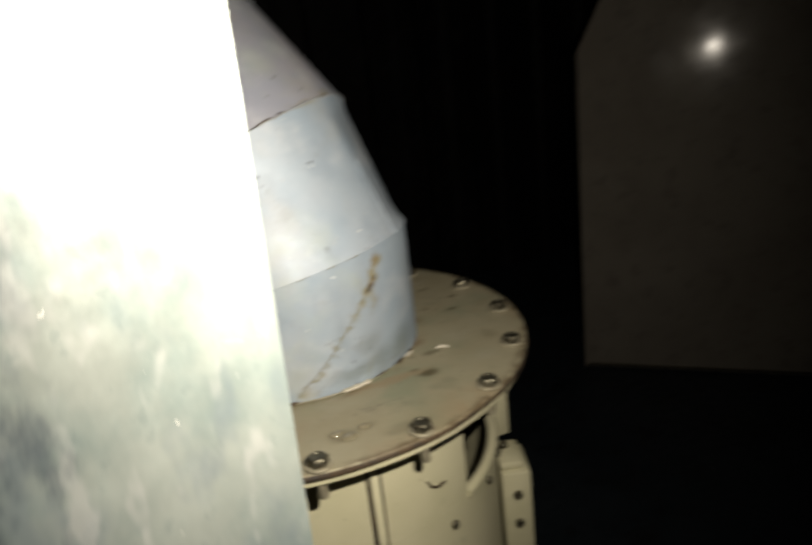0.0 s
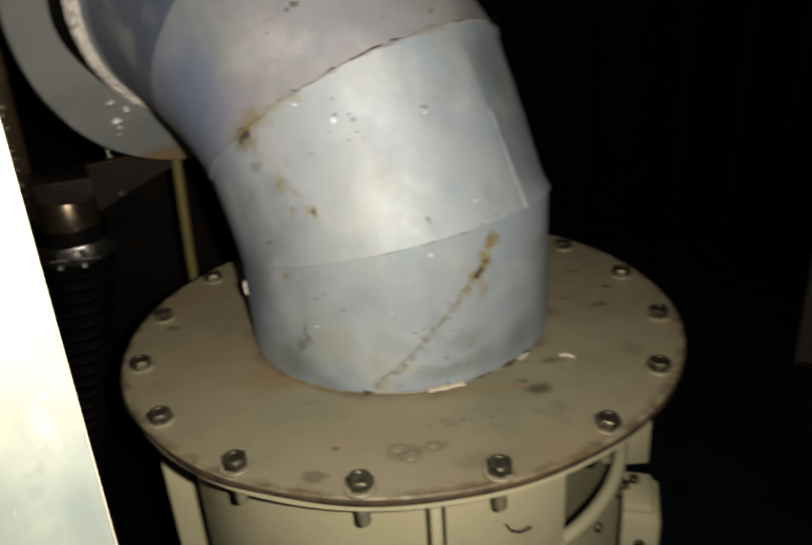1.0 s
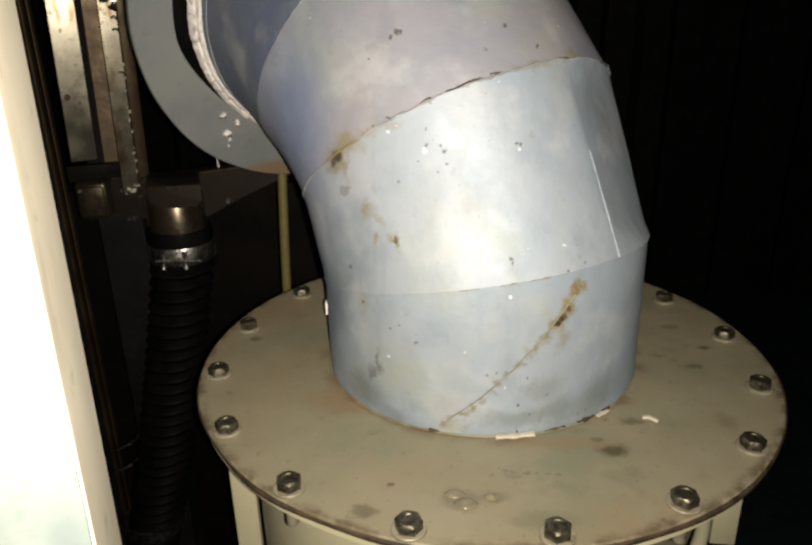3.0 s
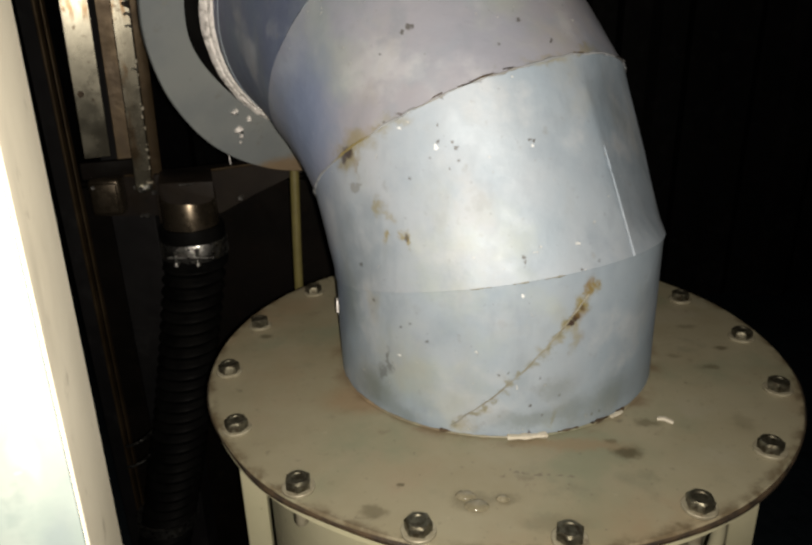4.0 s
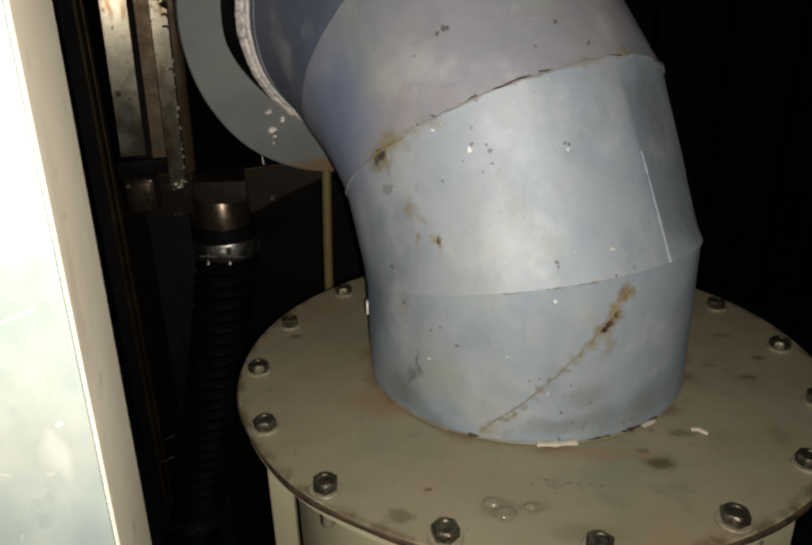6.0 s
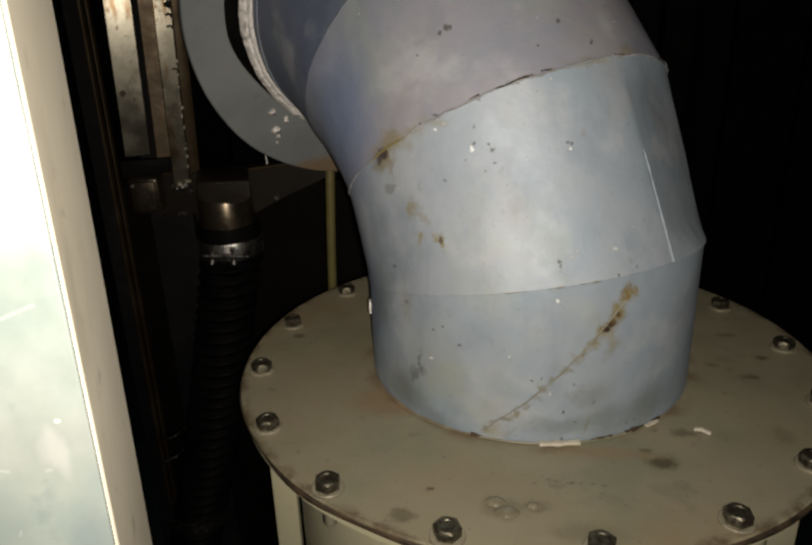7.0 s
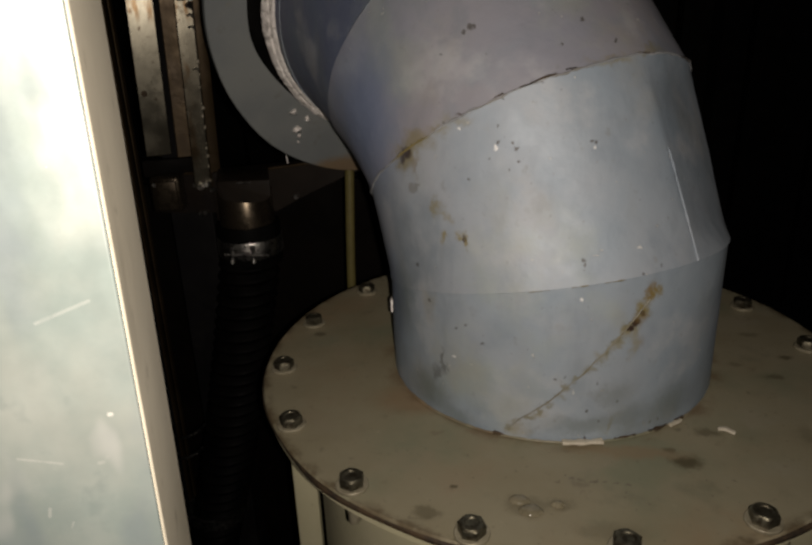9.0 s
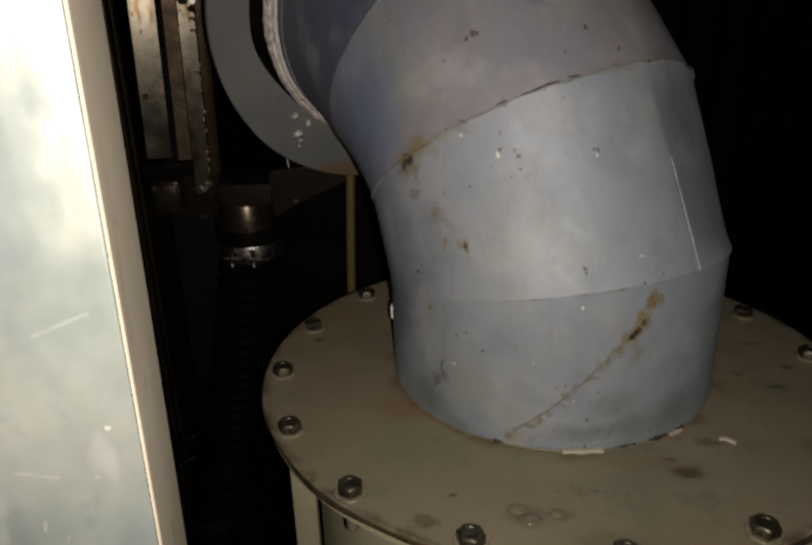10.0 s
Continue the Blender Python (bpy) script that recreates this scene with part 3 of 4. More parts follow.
def hex_head(r, h, z):
    """A hexagon head with a chamfered top and a shallow dished face."""
    rows = []
    for k, dz, hexed in ((1.0, 0, 1), (1.0, h * 0.82, 1), (0.90, h, 0), (0.62, h * 1.0, 0), (0.55, h * 0.90, 0), (0.02, h * 0.88, 0)):
        row = []
        for i in range(24):
            a = 6.28319 * i / 24
            q = (a % (math.pi / 3)) - math.pi / 6
            rad = r * 0.866 / math.cos(q) if hexed else r * 0.866
            row.append((rad * k * math.cos(a), rad * k * math.sin(a), z + dz))
        rows.append(row)
    bm = loft(rows)
    return bm


bolt_mesh = hex_head(0.0104, 0.0080, 0.0030)
tail = lathe([(0.0005, -0.034), (0.0042, -0.034), (0.0052, -0.0325), (0.0052, 0.004), (0.0005, 0.004)], (0, 0, 0), 14)
washer_mesh = lathe([(0.006, 0.0), (0.0126, 0.0), (0.0130, 0.0006), (0.0130, 0.0022), (0.0124, 0.0028), (0.006, 0.0028)], (0, 0, 0), 28)
bolt = part("bolt", bolt_mesh, STEEL, drum, "zinc hexagon bolt, dark with grime", local=True)
washer = part("washer", washer_mesh, WASHER, bolt, local=True)
shank = part("shank", tail, WASHER, bolt, local=True)
spins = [11, 47, 23, 5, 38, 52, 17, 29, 44, 8, 33, 20, 50, 14, 41, 26]
for i in range(16):
    a = radians(142.87 + 22.5 * i)
    m = pose(0.27 * math.cos(a), 0.27 * math.sin(a), Z + 0.0004, 0, 0, spins[i])
    if i == 0:
        bolt.matrix_basis = m
    else:
        b = copy_thing(bolt, m)

# upright bars that carry the cover, and the latch bracket
def upright(at, turn, z0, z1, width=0.032, thick=0.006):
    return box((width, thick, z1 - z0), (at[0], at[1], (z0 + z1) / 2), turn, 0.0015)


for x, y, turn, z0 in ((-0.2590, -0.030, 4, 0.03), (0.2590, -0.050, -6, 0.80), (-0.0215, 0.2465, 5, 0.03)):
    part("upright_bar", upright((x, y), turn, z0, 0.9862, 0.026, 0.012), DRUM, drum)
latch = part("latch_bracket", box((0.070, 0.040, 0.17), (0.262 * math.cos(radians(-24)), 0.262 * math.sin(radians(-24)), 0.713), 66, 0.005), DRUM, drum, "cream latch bracket with bolts")
part("cap", box((0.056, 0.032, 0.012), (0.258 * math.cos(radians(-24)), 0.258 * math.sin(radians(-24)), 0.804), 66, 0.004), DRUM, latch)
for x, y, z, turn in ((0.222, -0.100, 0.811, 0), (0.236, -0.094, 0.811, 0), (0.2255, -0.1385, 0.765, 90), (0.2255, -0.1385, 0.720, 90)):
    stud = hex_head(0.0062, 0.006, 0)
    bmesh.ops.transform(stud, verts=stud.verts, matrix=Matrix.Translation((x, y, z)) @ Matrix.Rotation(radians(-24 if turn else 0), 4, "Z") @ Matrix.Rotation(radians(turn), 4, "X"))
    part("stud", stud, STEEL, latch)
for a, z in ((-70, 0.842), (-50, 0.845), (-36, 0.842)):
    stud = hex_head(0.005, 0.005, 0)
    bmesh.ops.transform(stud, verts=stud.verts, matrix=Matrix.Rotation(radians(a), 4, "Z") @ Matrix.Translation((DR, 0, z)) @ Matrix.Rotation(radians(90), 4, "Y"))
    part("stud", stud, STEEL, drum)
# a lifted flap of paint on the shell
part("paint_chip", tube([(0.050, -0.2355, 0.917), (0.055, -0.2345, 0.908), (0.064, -0.2325, 0.903), (0.074, -0.2295, 0.904)], 0.0022, 6, flat=0.5), GASKET, drum)

# ---------------------------------------------------------------- mitred elbow duct
BEND = radians(128.9)
DIRE = Vector((math.cos(BEND), math.sin(BEND), 0))
SIDE = Vector((-DIRE.y, DIRE.x, 0))
UP = Vector((0, 0, 1))
TILT = [0.0, 22.2, 41.4, 72.3]
CUT = [0.0, 13.1, 33.6, 50.5, 72.3]
LONG = [0.1133, 0.1115, 0.1149, 0.1614]
RAD, FX, FY = 0.1581, 0.0007, 0.0124


def leaning(deg):
    return UP * math.cos(radians(deg)) + DIRE * math.sin(radians(deg))


axes = [leaning(t) for t in TILT]
knots = [Vector((FX, FY, Z))]
for a, l in zip(axes, LONG):
    knots.append(knots[-1] + a * l)
knots.append(knots[-1] + axes[-1] * 0.55)
cuts = [leaning(c) for c in CUT] + [axes[-1]]
AROUND = 240
THROAT = Vector((-0.76, 0.0, -0.65))


def ring_at(i, j, r=RAD):
    """The loop where section i's round wall meets the cut j."""
    a, n = axes[min(i, 3)], cuts[j]
    u = SIDE.cross(a)
    loop = []
    for k in range(AROUND):
        th = 2 * math.pi * k / AROUND
        p = knots[i] + (u * math.cos(th) + SIDE * math.sin(th)) * r
        loop.append(p + a * ((knots[j] - p).dot(n) / a.dot(n)))
    return loop


elbow = holder("duct_elbow", (FX, FY, Z), "blue-grey painted mitred steel duct elbow, rust at its welds", "duct")
sections = []


def nearest(loop, p):
    return min(range(AROUND), key=lambda k: (loop[k] - Vector(p)).length)


for i in range(5):
    low, high = ring_at(max(i - 1, 0), i) if i else ring_at(0, 0), ring_at(i, i + 1) if i < 4 else ring_at(4, 5)
    axis = axes[min(i, 3)]
    sections.append((low, high))
    lap = (nearest(low, (0.104, -0.103, 1.153)), nearest(high, (0.058, -0.061, 1.304)))
    rows, steps = [], 14
    for k in range(steps + 1):
        f = k / steps
        row = []
        for q, (p0, p1) in enumerate(zip(low, high)):
            p = p0.lerp(p1, f)
            mid = knots[i].lerp(knots[i + 1], f)
            off = p - mid
            off -= axis * off.dot(axis)
            swell = 0.0011 * noise.noise(p * 9) + 0.0004 * noise.noise(p * 34)
            swell += 0.0012 * max(0.0, 1 - f * 9) if i == 1 else 0.0
            if i in (2, 3):
                # the dressed, rounded throat of the mitre
                near = f if i == 2 else 1 - f
                swell += 0.013 * max(0.0, off.normalized().dot(THROAT)) ** 2 * max(0.0, near) ** 2
            if i == 1:
                # the lapped sheet is pressed flat on the outer side of its seam
                k2 = (q - lap[0] - (lap[1] - lap[0]) * f) % AROUND
                fade = min(1.0, f * 7, (1 - f) * 7)
                if k2 < 27:
                    # flattened strip of sheet behind the lap
                    swell -= 0.75 * fade * RAD * (1 - math.cos(radians(20.25)) / math.cos(radians(k2 * 1.5 - 20.25)))
            row.append(p + off.normalized() * swell)
        rows.append(row)
    part("duct_section", loft(rows), (PAINT_BLUE, PAINT, PAINT_GREY, PAINT_SHADED, PAINT_SHADED)[i], elbow)
    # the bead along the upper cut
    if i < 3:
        ragged = [p + axis * (0.0016 * noise.noise(p * 55) + 0.0010 * noise.noise(p * 170)) for p in high] if i == 1 else high
        bead = tube(ragged, (0.0007, 0.0013, 0.0012)[i], 7, True, 1.1 if i == 1 else 0.7, 0.7, fine=240)
        part("weld_bead", bead, (PAINT_BLUE, WELD, PAINT)[i], elbow, "painted weld bead, rusting")

# lengthwise lap seam of the second section, and the slanting patch seam of the first
def on_duct(i, p):
    """Moves p out onto section i's wall."""
    p = Vector(p)
    off = p - knots[i]
    off -= axes[i] * off.dot(axes[i])
    return p + off.normalized() * (RAD - off.length + 0.0003)


def seam(i, a, b, r, steps=40, sag=0.0):
    pts = []
    for k in range(steps + 1):
        p = Vector(a).lerp(Vector(b), k / steps)
        p.z -= sag * math.sin(math.pi * k / steps) - 0.0022 * noise.noise((k * 0.31, 2.5, 0.0)) - 0.0010 * noise.noise((k * 0.9, 6.5, 0.0))
        pts.append(on_duct(i, p))
    return tube(pts, r, 7, False, 0.6, 1.0)


low, high = sections[1]
q0, q1 = nearest(low, (0.104, -0.103, 1.153)), nearest(high, (0.058, -0.061, 1.304))
pts = []
for k in range(41):
    q = q0 + (q1 - q0) * k / 40
    qa, qf = int(math.floor(q)), q - math.floor(q)
    a = low[qa].lerp(low[(qa + 1) % AROUND], qf)
    b = high[qa].lerp(high[(qa + 1) % AROUND], qf)
    p = a.lerp(b, k / 40)
    off = p - knots[1].lerp(knots[2], k / 40)
    off -= axes[1] * off.dot(axes[1])
    pts.append(p + off.normalized() * 0.0012)
part("lap_seam", tube(pts[:23], 0.0008, 7, False, 1.2), PAINT, elbow, "raised lengthwise lap seam")
part("patch_seam", seam(0, (0.067, -0.131, 1.128), (-0.043, -0.140, 1.008), 0.0006, sag=0.006), RUSTY_SEAM, elbow, "slanting rusty patch seam")

# open stretches of the lowest joint
for x0, x1, r in ((-0.030, -0.008, 0.0008), (0.002, 0.020, 0.0006), (0.026, 0.046, 0.0008)):
    pts = sorted((p for p in sections[0][1] if x0 < p.x < x1 and p.y < -0.08), key=lambda p: p.x)
    part("joint_crack", tube([p + Vector((0, -0.0006, 0)) for p in pts], r, 6, False, 1.3, 0.8, fine=260), RUSTY_SEAM, elbow)

for x0, x1, r in ((-0.060, -0.046, 0.0006), (-0.038, -0.010, 0.0008), (-0.006, 0.008, 0.0006), (0.030, 0.038, 0.0006), (0.055, 0.066, 0.0007)):
    pts = sorted((p for p in sections[1][1] if x0 < p.x < x1 and p.y < 0.0), key=lambda p: p.x)
    if len(pts) > 2:
        part("weld_crack", tube([p + axes[1] * (0.0014 * noise.noise(p * 90) + 0.0012) + Vector((0, -0.0011, 0.0004)) for p in pts], r, 6, False, 1.3, 0.8, fine=260), GASKET, elbow)

# foot bead and torn sealant where the duct meets the cover
foot = [Vector((p.x, p.y, Z + 0.0015)) for p in ring_at(0, 0, RAD + 0.0012)]
part("foot_bead", tube(foot, 0.0010, 7, True, 0.8, 0.8, fine=200), PLATE, elbow, "beige caulked foot bead")
for a0, a1, r, z in ((-89, -77, 0.0032, 0.0025), (-53, -48, 0.002, 0.002)):
    pts = [(FX + 0.161 * math.cos(radians(a)), FY + 0.161 * math.sin(radians(a)), Z + z) for a in np.linspace(a0, a1, 8)]
    part("sealant_scrap", tube(pts, r, 8, False, 0.8, 0.6), BEIGE_SEAL, elbow, "torn scrap of pale sealant")
for a0, a1, r in ((-110, -106.5, 0.0016), (-61, -54, 0.0017), (-50, -46, 0.0011), (-73, -66, 0.0009), (-86, -84.5, 0.0016)):
    pts = [(FX + 0.1592 * math.cos(radians(a)), FY + 0.1592 * math.sin(radians(a)), Z + 0.0022) for a in np.linspace(a0, a1, 9)]
    part("rust_gap", tube(pts, r, 7, False, 0.9, 0.9, fine=260), GASKET, elbow)
part("tack_plate", box((0.004, 0.010, 0.013), (-0.1572, -0.004, 1.060), 10, 0.001), SEALANT, elbow, "small pale tack plate")

# grey ring flange, the sealant round the duct, a second crease line
u4 = SIDE.cross(axes[3])


def disc_point(r, th, along):
    return knots[4] + (u4 * math.cos(th) + SIDE * math.sin(th)) * r + axes[3] * along


low_way = Vector((-0.2936, 0.1847, 1.2042)) - knots[4]
low_way = ((low_way - axes[3] * low_way.dot(axes[3])).normalized() - SIDE * 0.3).normalized()


def hole(th):
    """The ring's hole sits off centre: it closes on the duct at its lower side."""
    d = (u4 * math.cos(th) + SIDE * math.sin(th)).dot(low_way)
    k = min(1.0, max(0.0, (d - 0.52) / 0.45))
    return 0.1845 - 0.0165 * k * k * (3 - 2 * k)


rings = [[disc_point(hole(6.28319 * k / 160), 6.28319 * k / 160, z) for k in range(160)] for z in (0.008, 0.0)]
for r, z in ((0.2281, 0.0), (0.2292, 0.001), (0.2292, 0.007), (0.2281, 0.008)):
    rings.append([disc_point(r + 0.0008 * noise.noise((4 * math.cos(6.28319 * k / 160), 4 * math.sin(6.28319 * k / 160), r * 30)), 6.28319 * k / 160, z) for k in range(160)])
part("ring_flange", loft(rings + [rings[0]]), RING_PAINT, elbow, "grey painted ring flange with a rusty lower edge")
# near-black ring added behind the flange so the gap stays dark
backing = [[disc_point(r, 6.28319 * k / 160, z) for k in range(160)] for r, z in ((0.150, 0.0085), (0.200, 0.0085), (0.200, 0.0125), (0.150, 0.0125))]
part("gap_backing", loft(backing + [backing[0]]), RUBBER, elbow, "near-black ring added to fill the gap behind the ring flange")
count = 900
band = []
for q, (r, along, rag) in enumerate(((RAD + 0.0004, -0.0125, 0.0022), (RAD + 0.0032, -0.0115, 0.0016), (RAD + 0.0048, -0.0065, 0.0012), (RAD + 0.0066, -0.0062, 0.0014), (RAD + 0.0098, -0.0015, 0.0018), (RAD + 0.0102, 0.0015, 0.0014), (RAD + 0.0004, 0.003, 0.0))):
    loop = []
    for k in range(count):
        th = 6.28319 * k / count
        c = Vector((math.cos(th), math.sin(th), 0.0))
        n1 = noise.noise(c * 11 + Vector((0, 0, q * 0.7))) + 0.8 * noise.noise(c * 38 + Vector((5, 0, q * 1.3)))
        n2 = noise.noise(c * 13 + Vector((3, 0, q * 0.6))) + 0.8 * noise.noise(c * 45 + Vector((0, 4, q * 1.7)))
        loop.append(disc_point(r + (0.6 * rag * n2 if q else 0.0), th, along + rag * n1))
    band.append(loop)
part("sealant_bead", loft(band + [band[0]]), SEALANT, elbow, "ragged white sealant band")
pts = [disc_point(RAD + 0.0002, 6.28319 * k / 160, -0.024) for k in range(160)]
part("crease", tube(pts, 0.0006, 6, True), PAINT, elbow)
for x, y, z, r in ((-0.2936, 0.1847, 1.2042, 0.0055), (-0.2926, 0.1890, 1.1958, 0.0030), (-0.2950, 0.1902, 1.1881, 0.0022), (-0.2810, 0.1899, 1.2166, 0.0042), (-0.2936, 0.1756, 1.2266, 0.0040)):
    p = Vector((x, y, z))
    p -= axes[3] * (p - knots[4]).dot(axes[3])
    part("sealant_dab", tube([p - UP * r * 0.6, p, p + UP * r * 0.7 + SIDE * r * 0.5], r, 8, False, 0.9, 0.8), SEALANT, elbow)

thread = [(-0.3240, 0.2350, 1.1760), (-0.3260, 0.2350, 1.1660), (-0.3250, 0.2350, 1.1605), (-0.3240, 0.2350, 1.1510)]
part("loose_thread", tube(thread, 0.0007, 6), SEALANT, elbow, "pale thread hanging from the ring")

# oil drops and a scrap lying on the cover
for x, y, r in ((-0.034, -0.222, 0.0062), (-0.026, -0.233, 0.0075), (-0.006, -0.225, 0.004)):
    bm = lathe([(0.0002, 0.0030), (r * 0.35, 0.0029), (r * 0.62, 0.0025), (r * 0.82, 0.0018), (r * 0.94, 0.0009), (r, 0.0), (0.0002, 0.0)], (0, 0, 0), 24, wob=0.002)
    bmesh.ops.transform(bm, verts=bm.verts, matrix=Matrix.Translation((x, y, Z + 0.0003)) @ Matrix.Diagonal((1.25, 0.9, 1, 1)))
    drop = part("oil_drop", bm, OIL)
    tagged(drop, "wet oil drop lying on the beige cover plate", "oil", "oil drops on the cover")
scrap = part("sealant_crumb", tube([(0.137, -0.119, Z + 0.002), (0.142, -0.121, Z + 0.0035), (0.149, -0.125, Z + 0.002)], 0.0020, 8, False, 0.8, 0.7), BEIGE_SEAL)
tagged(scrap, "pale crumb of dry sealant on the cover plate", "crumb")

# ---------------------------------------------------------------- open door leaf close to the lens
FOLD, REAR, LEANS = Vector((-0.1445, -0.5179, 0)), Vector((-0.1685, -0.4596, 0)), Vector((0.0194, -0.0090, 0))
back_way = (REAR - FOLD).normalized()
face_way = Vector((-back_way.y, back_way.x, 0))
if face_way.x > 0:
    face_way = -face_way
leaf = holder("door_leaf", (FOLD.x, FOLD.y, 0.0), "open enclosure door of bare galvanised sheet with a cream edge", "door")
DEPTH, WIDE = (REAR - FOLD).length, 0.85


def leaf_box(w0, w1, d0, d1, z0, z1, bevel, segs=3):
    pts = [(w, d) for w, d in ((w0, d0), (w1, d0), (w1, d1), (w0, d1))]
    bm = bmesh.new()
    loops = [[FOLD + LEANS * (z - 1.2) + face_way * w + back_way * d + UP * z for w, d in pts] for z in (z0, z1)]
    loft(loops, True, True, bm)
    if bevel:
        bmesh.ops.bevel(bm, geom=list(bm.edges), offset=bevel, segments=segs, affect="EDGES", profile=0.5)
    return bm


part("face_sheet", leaf_box(0.0005, WIDE, 0.0, 0.0018, 0.0, 2.10, 0.0007), GALV, leaf, "blotched galvanised face sheet, scratched")
part("edge_profile", leaf_box(0.0, 0.040, 0.0021, DEPTH, 0.0, 2.10, 0.0014), EDGE, leaf, "cream painted edge profile")
part("core", leaf_box(0.0405, WIDE, 0.0021, DEPTH - 0.004, 0.0, 2.10, 0.0), WALL, leaf)

# ---------------------------------------------------------------- frame, posts and hose behind
YB = 0.35


def leaning_box(size, at, turn, bevel=0.001, lean=0.032):
    """An upright sheet that leans a little, as the whole frame does."""
    bm = box(size, at, turn, bevel)
    for v in bm.verts:
        v.co.x += lean * (v.co.z - 1.25)
    return bm


def stud_head(r, h, at, turn=0.0):
    """A hexagon head that faces the front."""
    bm = hex_head(r, h, 0)
    bmesh.ops.transform(bm, verts=bm.verts, matrix=Matrix.Translation(at) @ Matrix.Rotation(radians(turn), 4, "Z") @ Matrix.Rotation(radians(90), 4, "X"))
    return bm


thing = holder("steel_column", (-0.55, YB, 0), "dirty bare steel sheet column with brown side", "column")
part("face", leaning_box((0.0365, 0.004, 1.223), (-0.5520, YB, 1.7485), 27), POST, thing, "streaked bare steel face")
part("side", leaning_box((0.027, 0.004, 1.24), (-0.5175, YB + 0.020, 1.735), 22), POST_BROWN, thing, "brown stained return of the sheet")
part("core", leaning_box((0.07, 0.05, 2.5), (-0.535, YB + 0.060, 1.25), 0, 0.002, 0.0), WALL, thing)
part("foot_plate", box((0.085, 0.012, 0.026), (-0.540, YB + 0.004, 1.119), 20, 0.003), COVER, thing)
part("rivet", stud_head(0.0046, 0.003, (-0.5600, YB - 0.0062, 1.229), 26), GASKET, thing)

post = holder("steel_post", (-0.482, YB - 0.015, 1.08), "dirty bare steel angle post with weld spatter", "post")
part("face", leaning_box((0.0235, 0.004, 1.29), (-0.4822, YB - 0.015, 1.735), 26), POST, post, "streaked bare steel face")
part("return", leaning_box((0.015, 0.003, 1.29), (-0.4665, YB - 0.001, 1.735), 30), POST_BROWN, post, "brown stained return")
for z, r in ((1.345, 0.0035), (1.333, 0.0022), (1.318, 0.0016), (1.262, 0.0014)):
    x = -0.474 + 0.032 * (z - 1.25)
    part("weld_spatter", tube([(x - 0.004, YB - 0.0155, z), (x, YB - 0.0150, z + r), (x + 0.004, YB - 0.0125, z - r)], r, 7, False, 0.9, fine=300), CLAMP, post)
for k in range(22):
    z = 1.100 + 0.0115 * k + 0.004 * math.sin(k * 5)
    if k % 5 != 1 and k < 17:
        x = -0.4715 + 0.032 * (z - 1.25) + 0.001 * math.sin(k * 3)
        part("sealant_drop", tube([(x, YB - 0.0125, z), (x + 0.0008, YB - 0.0130, z + 0.003 + 0.002 * math.sin(k))], 0.0013 + 0.0006 * math.sin(k * 2.3), 6, False, 0.9, fine=300), BEIGE_SEAL, post)
part("bolt", stud_head(0.0085, 0.007, (-0.4800, YB - 0.019, 1.360), 26), BROWN, post, "dark bolt head")
part("nut", stud_head(0.0050, 0.006, (-0.4680, YB - 0.016, 1.357), 26), CLAMP, post, "bright zinc nut")

slim = holder("slim_upright", (-0.590, YB, 0), "slim dark steel channel standing upright", "channel")
part("web", box((0.004, 0.012, 2.35), (-0.6025, YB, 1.175), 0, 0.001), POST_BROWN, slim)
part("rib", box((0.003, 0.010, 2.35), (-0.5925, YB, 1.175), 0, 0.001), POST_BROWN, slim)
part("flange", box((0.03, 0.004, 2.35), (-0.621, YB + 0.012, 1.175), 0, 0.001), WALL, slim)

beam = holder("cross_beam", (-0.42, YB + 0.01, 1.07), "dark brown steel angle carrying the hose fitting", "beam")
bm = bmesh.new()
stations = ((-0.575, 1.108, 1.045), (-0.47, 1.106, 1.045), (-0.385, 1.114, 1.048), (-0.330, 1.121, 1.077), (-0.262, 1.127, 1.108), (-0.15, 1.135, 1.12))
loops = [[(x, YB + 0.008, zb), (x, YB + 0.008, zt), (x, YB + 0.05, zt), (x, YB + 0.05, zb)] for x, zt, zb in stations]
part("web", loft(loops, True, True, bm), BROWN, beam, smooth=False)
part("upper_edge", tube([(x, YB + 0.006, zt + 0.001) for x, zt, zb in stations], 0.0022, 8), POST_BROWN, beam)
part("gusset", box((0.016, 0.010, 0.085), (-0.4640, YB - 0.012, 1.072), 8, 0.002), BROWN, beam)
for x, z, r in ((-0.352, 1.072, 0.0040), (-0.4985, 1.046, 0.004), (-0.506, 1.046, 0.003)):
    part("stud", stud_head(r, 0.005, (x, YB + 0.0075, z)), CLAMP, beam)
for x, y, z, r in ((-0.487, -0.019, 1.094, 0.0055), (-0.477, -0.016, 1.098, 0.0045), (-0.497, -0.014, 1.096, 0.0040), (-0.470, -0.018, 1.089, 0.0035)):
    part("nut", stud_head(r, 0.006, (x, YB + y, z), 40 * x), CLAMP, beam, "bright zinc nut")

block = holder("junction_box", (-0.544, YB - 0.01, 1.088), "small worn brown steel junction box under the column", "box")
part("body", box((0.046, 0.036, 0.056), (-0.5455, YB - 0.010, 1.083), 12, 0.007, 3), FITTING, block)
part("lid", box((0.037, 0.006, 0.045), (-0.5415, YB - 0.0300, 1.083), 12, 0.0028, 3), FITTING, block)
part("screw", stud_head(0.0030, 0.003, (-0.5540, YB - 0.0345, 1.101), 12), CLAMP, block)

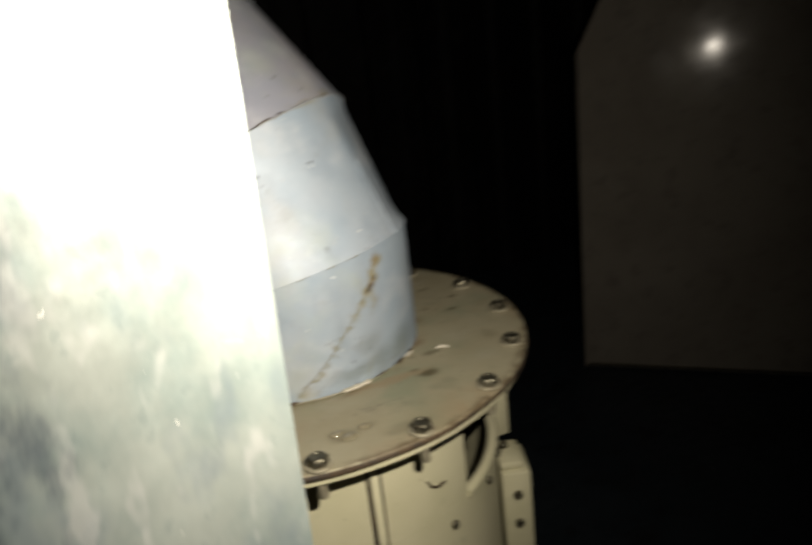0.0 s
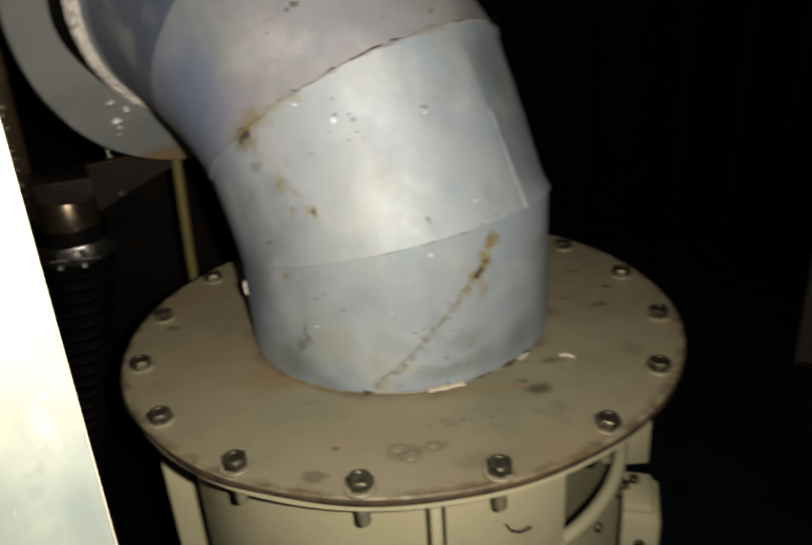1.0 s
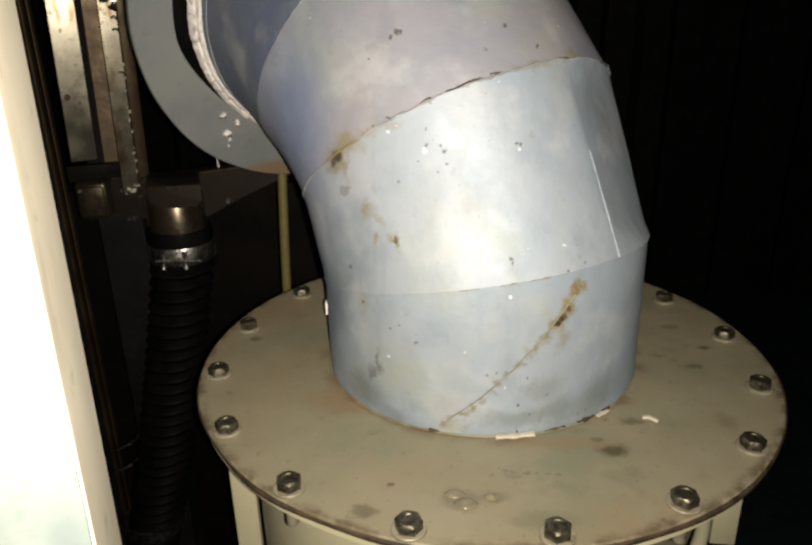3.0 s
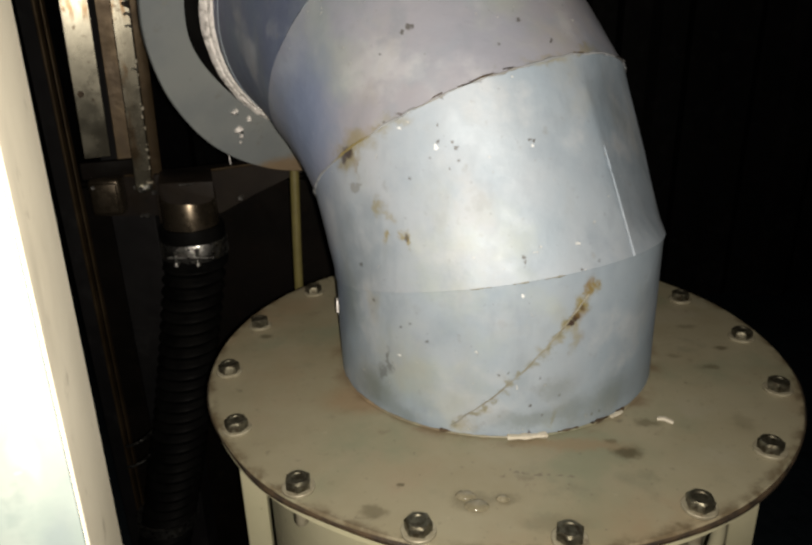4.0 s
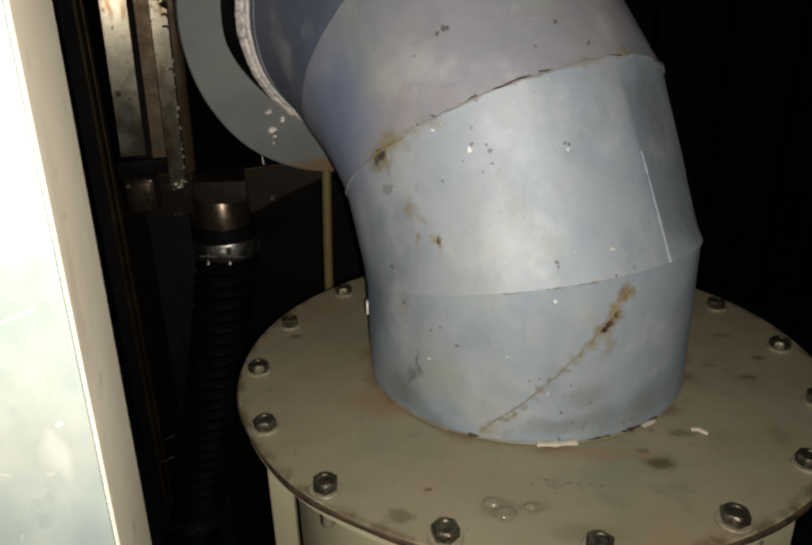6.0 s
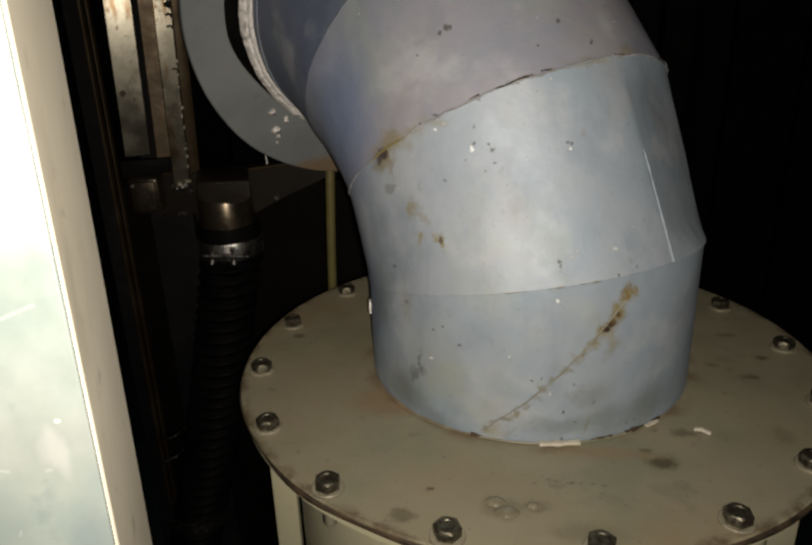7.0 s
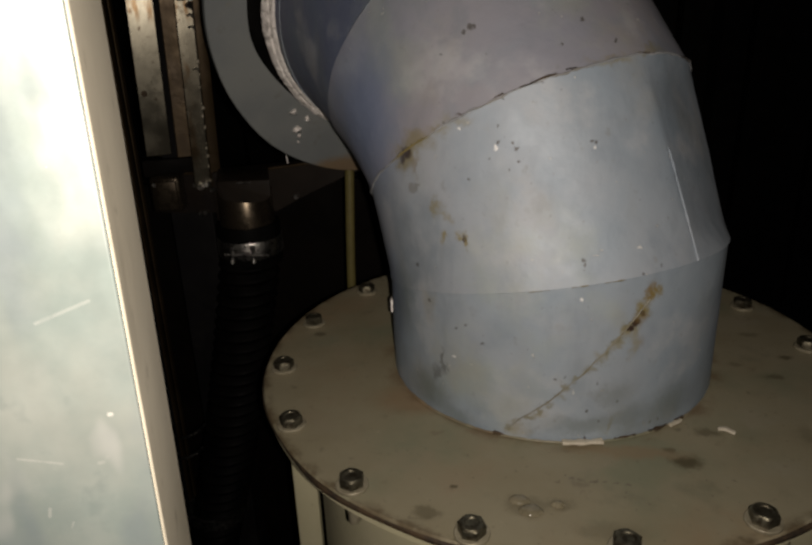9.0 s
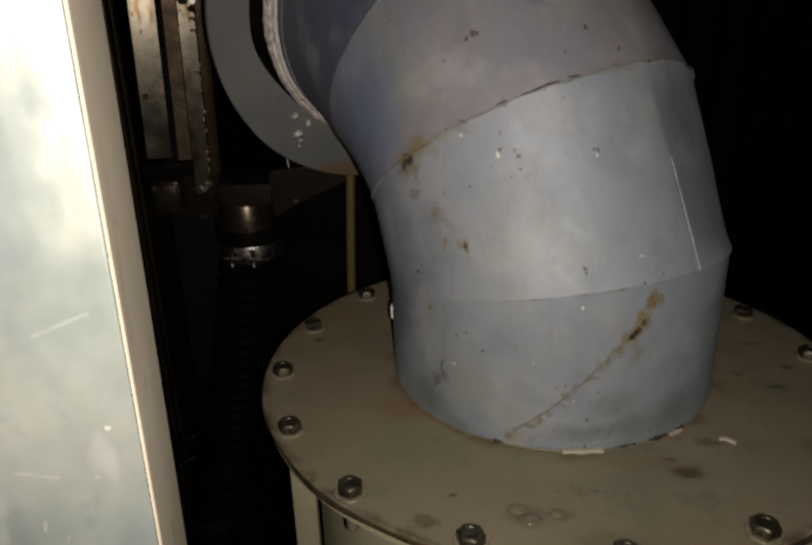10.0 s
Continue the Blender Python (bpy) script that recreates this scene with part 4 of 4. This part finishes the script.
cover = holder("machine_cover", (-0.45, 0.62, 0), "dull brown-black steel machine cover behind the hose", "cover")
part("sheet", box((0.62, 0.02, 1.03), (-0.42, 0.62, 0.515), 6, 0.004), COVER, cover)
part("top_fold", box((0.62, 0.06, 0.006), (-0.42, 0.645, 1.035), 6, 0.002), COVER, cover)

# ribbed black hose with its clamp and metal spigot
HX, HY = -0.4190, YB - 0.03
hose = holder("ribbed_hose", (HX, HY, 0.0), "black ribbed rubber hose clamped on a dark metal spigot", "hose")


def hose_axis(t):
    """The hose's line; t runs from its top to the floor."""
    z = 1.000 - t * 0.965
    u = max(0.0, 1.0 - z)
    return Vector((HX - 0.19 * u - 0.09 * u * u, HY, z))


loops, turns, per = [], 50, 7
for k in range(turns * per + 1):
    t = k / (turns * per)
    r = 0.0425 + 0.0042 * math.cos(2 * math.pi * k / per)
    c = hose_axis(t)
    loops.append([(c.x + r * math.cos(6.28319 * q / 40), c.y + r * math.sin(6.28319 * q / 40), c.z) for q in range(40)])
part("ribbed_wall", loft(loops, True, True), RUBBER, hose)
part("cuff", lathe([(0.030, -0.012), (0.0455, -0.012), (0.0465, -0.009), (0.0465, 0.046), (0.0455, 0.049), (0.030, 0.049)], (HX, HY, 0.995), 48), RUBBER, hose)
clamp = part("clamp", lathe([(0.0466, 0), (0.0476, 0), (0.0482, 0.002), (0.0482, 0.024), (0.0476, 0.026), (0.0466, 0.026)], (HX, HY, 0.998), 64, wob=0.0006), CLAMP, hose, "zinc hose clamp with tee bolt")
part("saddle", box((0.034, 0.008, 0.009), (HX + 0.006, HY - 0.0515, 1.0105), 0, 0.003), CLAMP, clamp)
sc = lathe([(0.0004, -0.030), (0.0026, -0.030), (0.0026, 0.036), (0.0004, 0.036)], (0, 0, 0), 12)
bmesh.ops.transform(sc, verts=sc.verts, matrix=Matrix.Translation((HX + 0.010, HY - 0.0555, 1.0110)) @ Matrix.Rotation(radians(90), 4, "Y"))
part("screw", sc, CLAMP, clamp)
for dx in (-0.010, 0.022):
    part("lug", lathe([(0.0004, -0.012), (0.0042, -0.012), (0.0030, -0.006), (0.0030, 0.006), (0.0042, 0.012), (0.0004, 0.012)], (HX + dx, HY - 0.0545, 1.0110), 12), CLAMP, clamp)
part("spigot", lathe([(0.030, 0.035), (0.0400, 0.036), (0.0400, 0.092), (0.0390, 0.0935), (0.0005, 0.0935)], (HX, HY, 1.0), 48), FITTING, hose, "dark metal spigot with a shine line")
# the saddle block on top of the spigot: flat top, hollowed down to the round
lower = [(0.0385 * math.cos(a), 1.0955 - 0.011 * math.sin(a)) for a in [math.pi * k / 16 for k in range(17)]]
profile = [(-0.0385, 1.1160), (0.0385, 1.1175)] + lower
loops = [[(-0.4040 + dx + w, y, z) for w, z in profile] for y, dx in ((HY - 0.0425, 0.0), (HY + 0.030, -0.024))]
bm = loft(loops, True, True)
bmesh.ops.bevel(bm, geom=[e for e in bm.edges if abs(e.verts[0].co.y - e.verts[1].co.y) < 1e-5], offset=0.0015, segments=2, affect="EDGES", profile=0.5)
part("saddle_block", bm, BROWN, hose, "dark brown block above the spigot")
# bright zinc bead standing in for the highlight along the block's top
part("highlight_line", tube([(-0.413, HY - 0.043, 1.1135), (-0.404, HY - 0.0434, 1.1138), (-0.393, HY - 0.043, 1.1142)], 0.0011, 6, False, 0.6), CLAMP, hose)
part("foot_clamp", lathe([(0.047, 0), (0.052, 0.001), (0.052, 0.020), (0.047, 0.021)], tuple(hose_axis(0.52)), 48, wob=0.002), CLAMP, hose, "dull clamp low on the hose")

wire = holder("wire_ends", (-0.55, HY, 0.60), "two bent bare wire ends beside the ribbed hose", "wire")
for x, z in ((-0.552, 0.684), (-0.557, 0.643)):
    part("wire", tube([(x - 0.014, HY - 0.036, z - 0.006), (x, HY - 0.04, z), (x + 0.014, HY - 0.036, z + 0.006), (x + 0.026, HY + 0.012, z + 0.006)], 0.0022, 8), CLAMP, wire)

# yellow cable hanging behind the cover
pts = [(-0.262 - 0.006 * math.sin(3.1 * k / 24) - 0.012 * (k / 24) ** 2, YB - 0.02, 1.13 - 0.40 * k / 24) for k in range(25)]
cable = holder("cable", (-0.26, YB - 0.02, 0.7), "dull yellow cable hanging down behind the cover plate", "cable")
part("sheath", tube(pts, 0.0068, 12), CABLE, cable)

# ---------------------------------------------------------------- dark housing across the enclosure
NRM = Vector((0.710, 0.704, 0.0)).normalized()
ALONG = Vector((NRM.y, -NRM.x, 0))
corner = Vector((1.457, 1.205, 0))
house = holder("machine_housing", (corner.x, corner.y, 0), "dark glossy painted machine housing with a sloped shoulder", "housing")
outline = [(0, 0.0), (0, 1.20), (0.12, 1.44), (0.20, 1.50), (1.35, 1.50), (1.35, 0.0)]
loops = [[corner + ALONG * w + NRM * dd + UP * z for w, z in outline] for dd in (0.0, 0.5)]
bm = loft(loops, True, True)
bmesh.ops.bevel(bm, geom=list(bm.edges), offset=0.012, segments=3, affect="EDGES", profile=0.5)
part("body", bm, HOUSING, house)
bm = loft([[corner + ALONG * w - NRM * dd + UP * z for w, z in ((0.02, 0.012), (0.02, 0.02), (1.3, 0.02), (1.3, 0.012))] for dd in (0.0, 0.006)], True, True)
part("kick_strip", bm, STEEL, house)
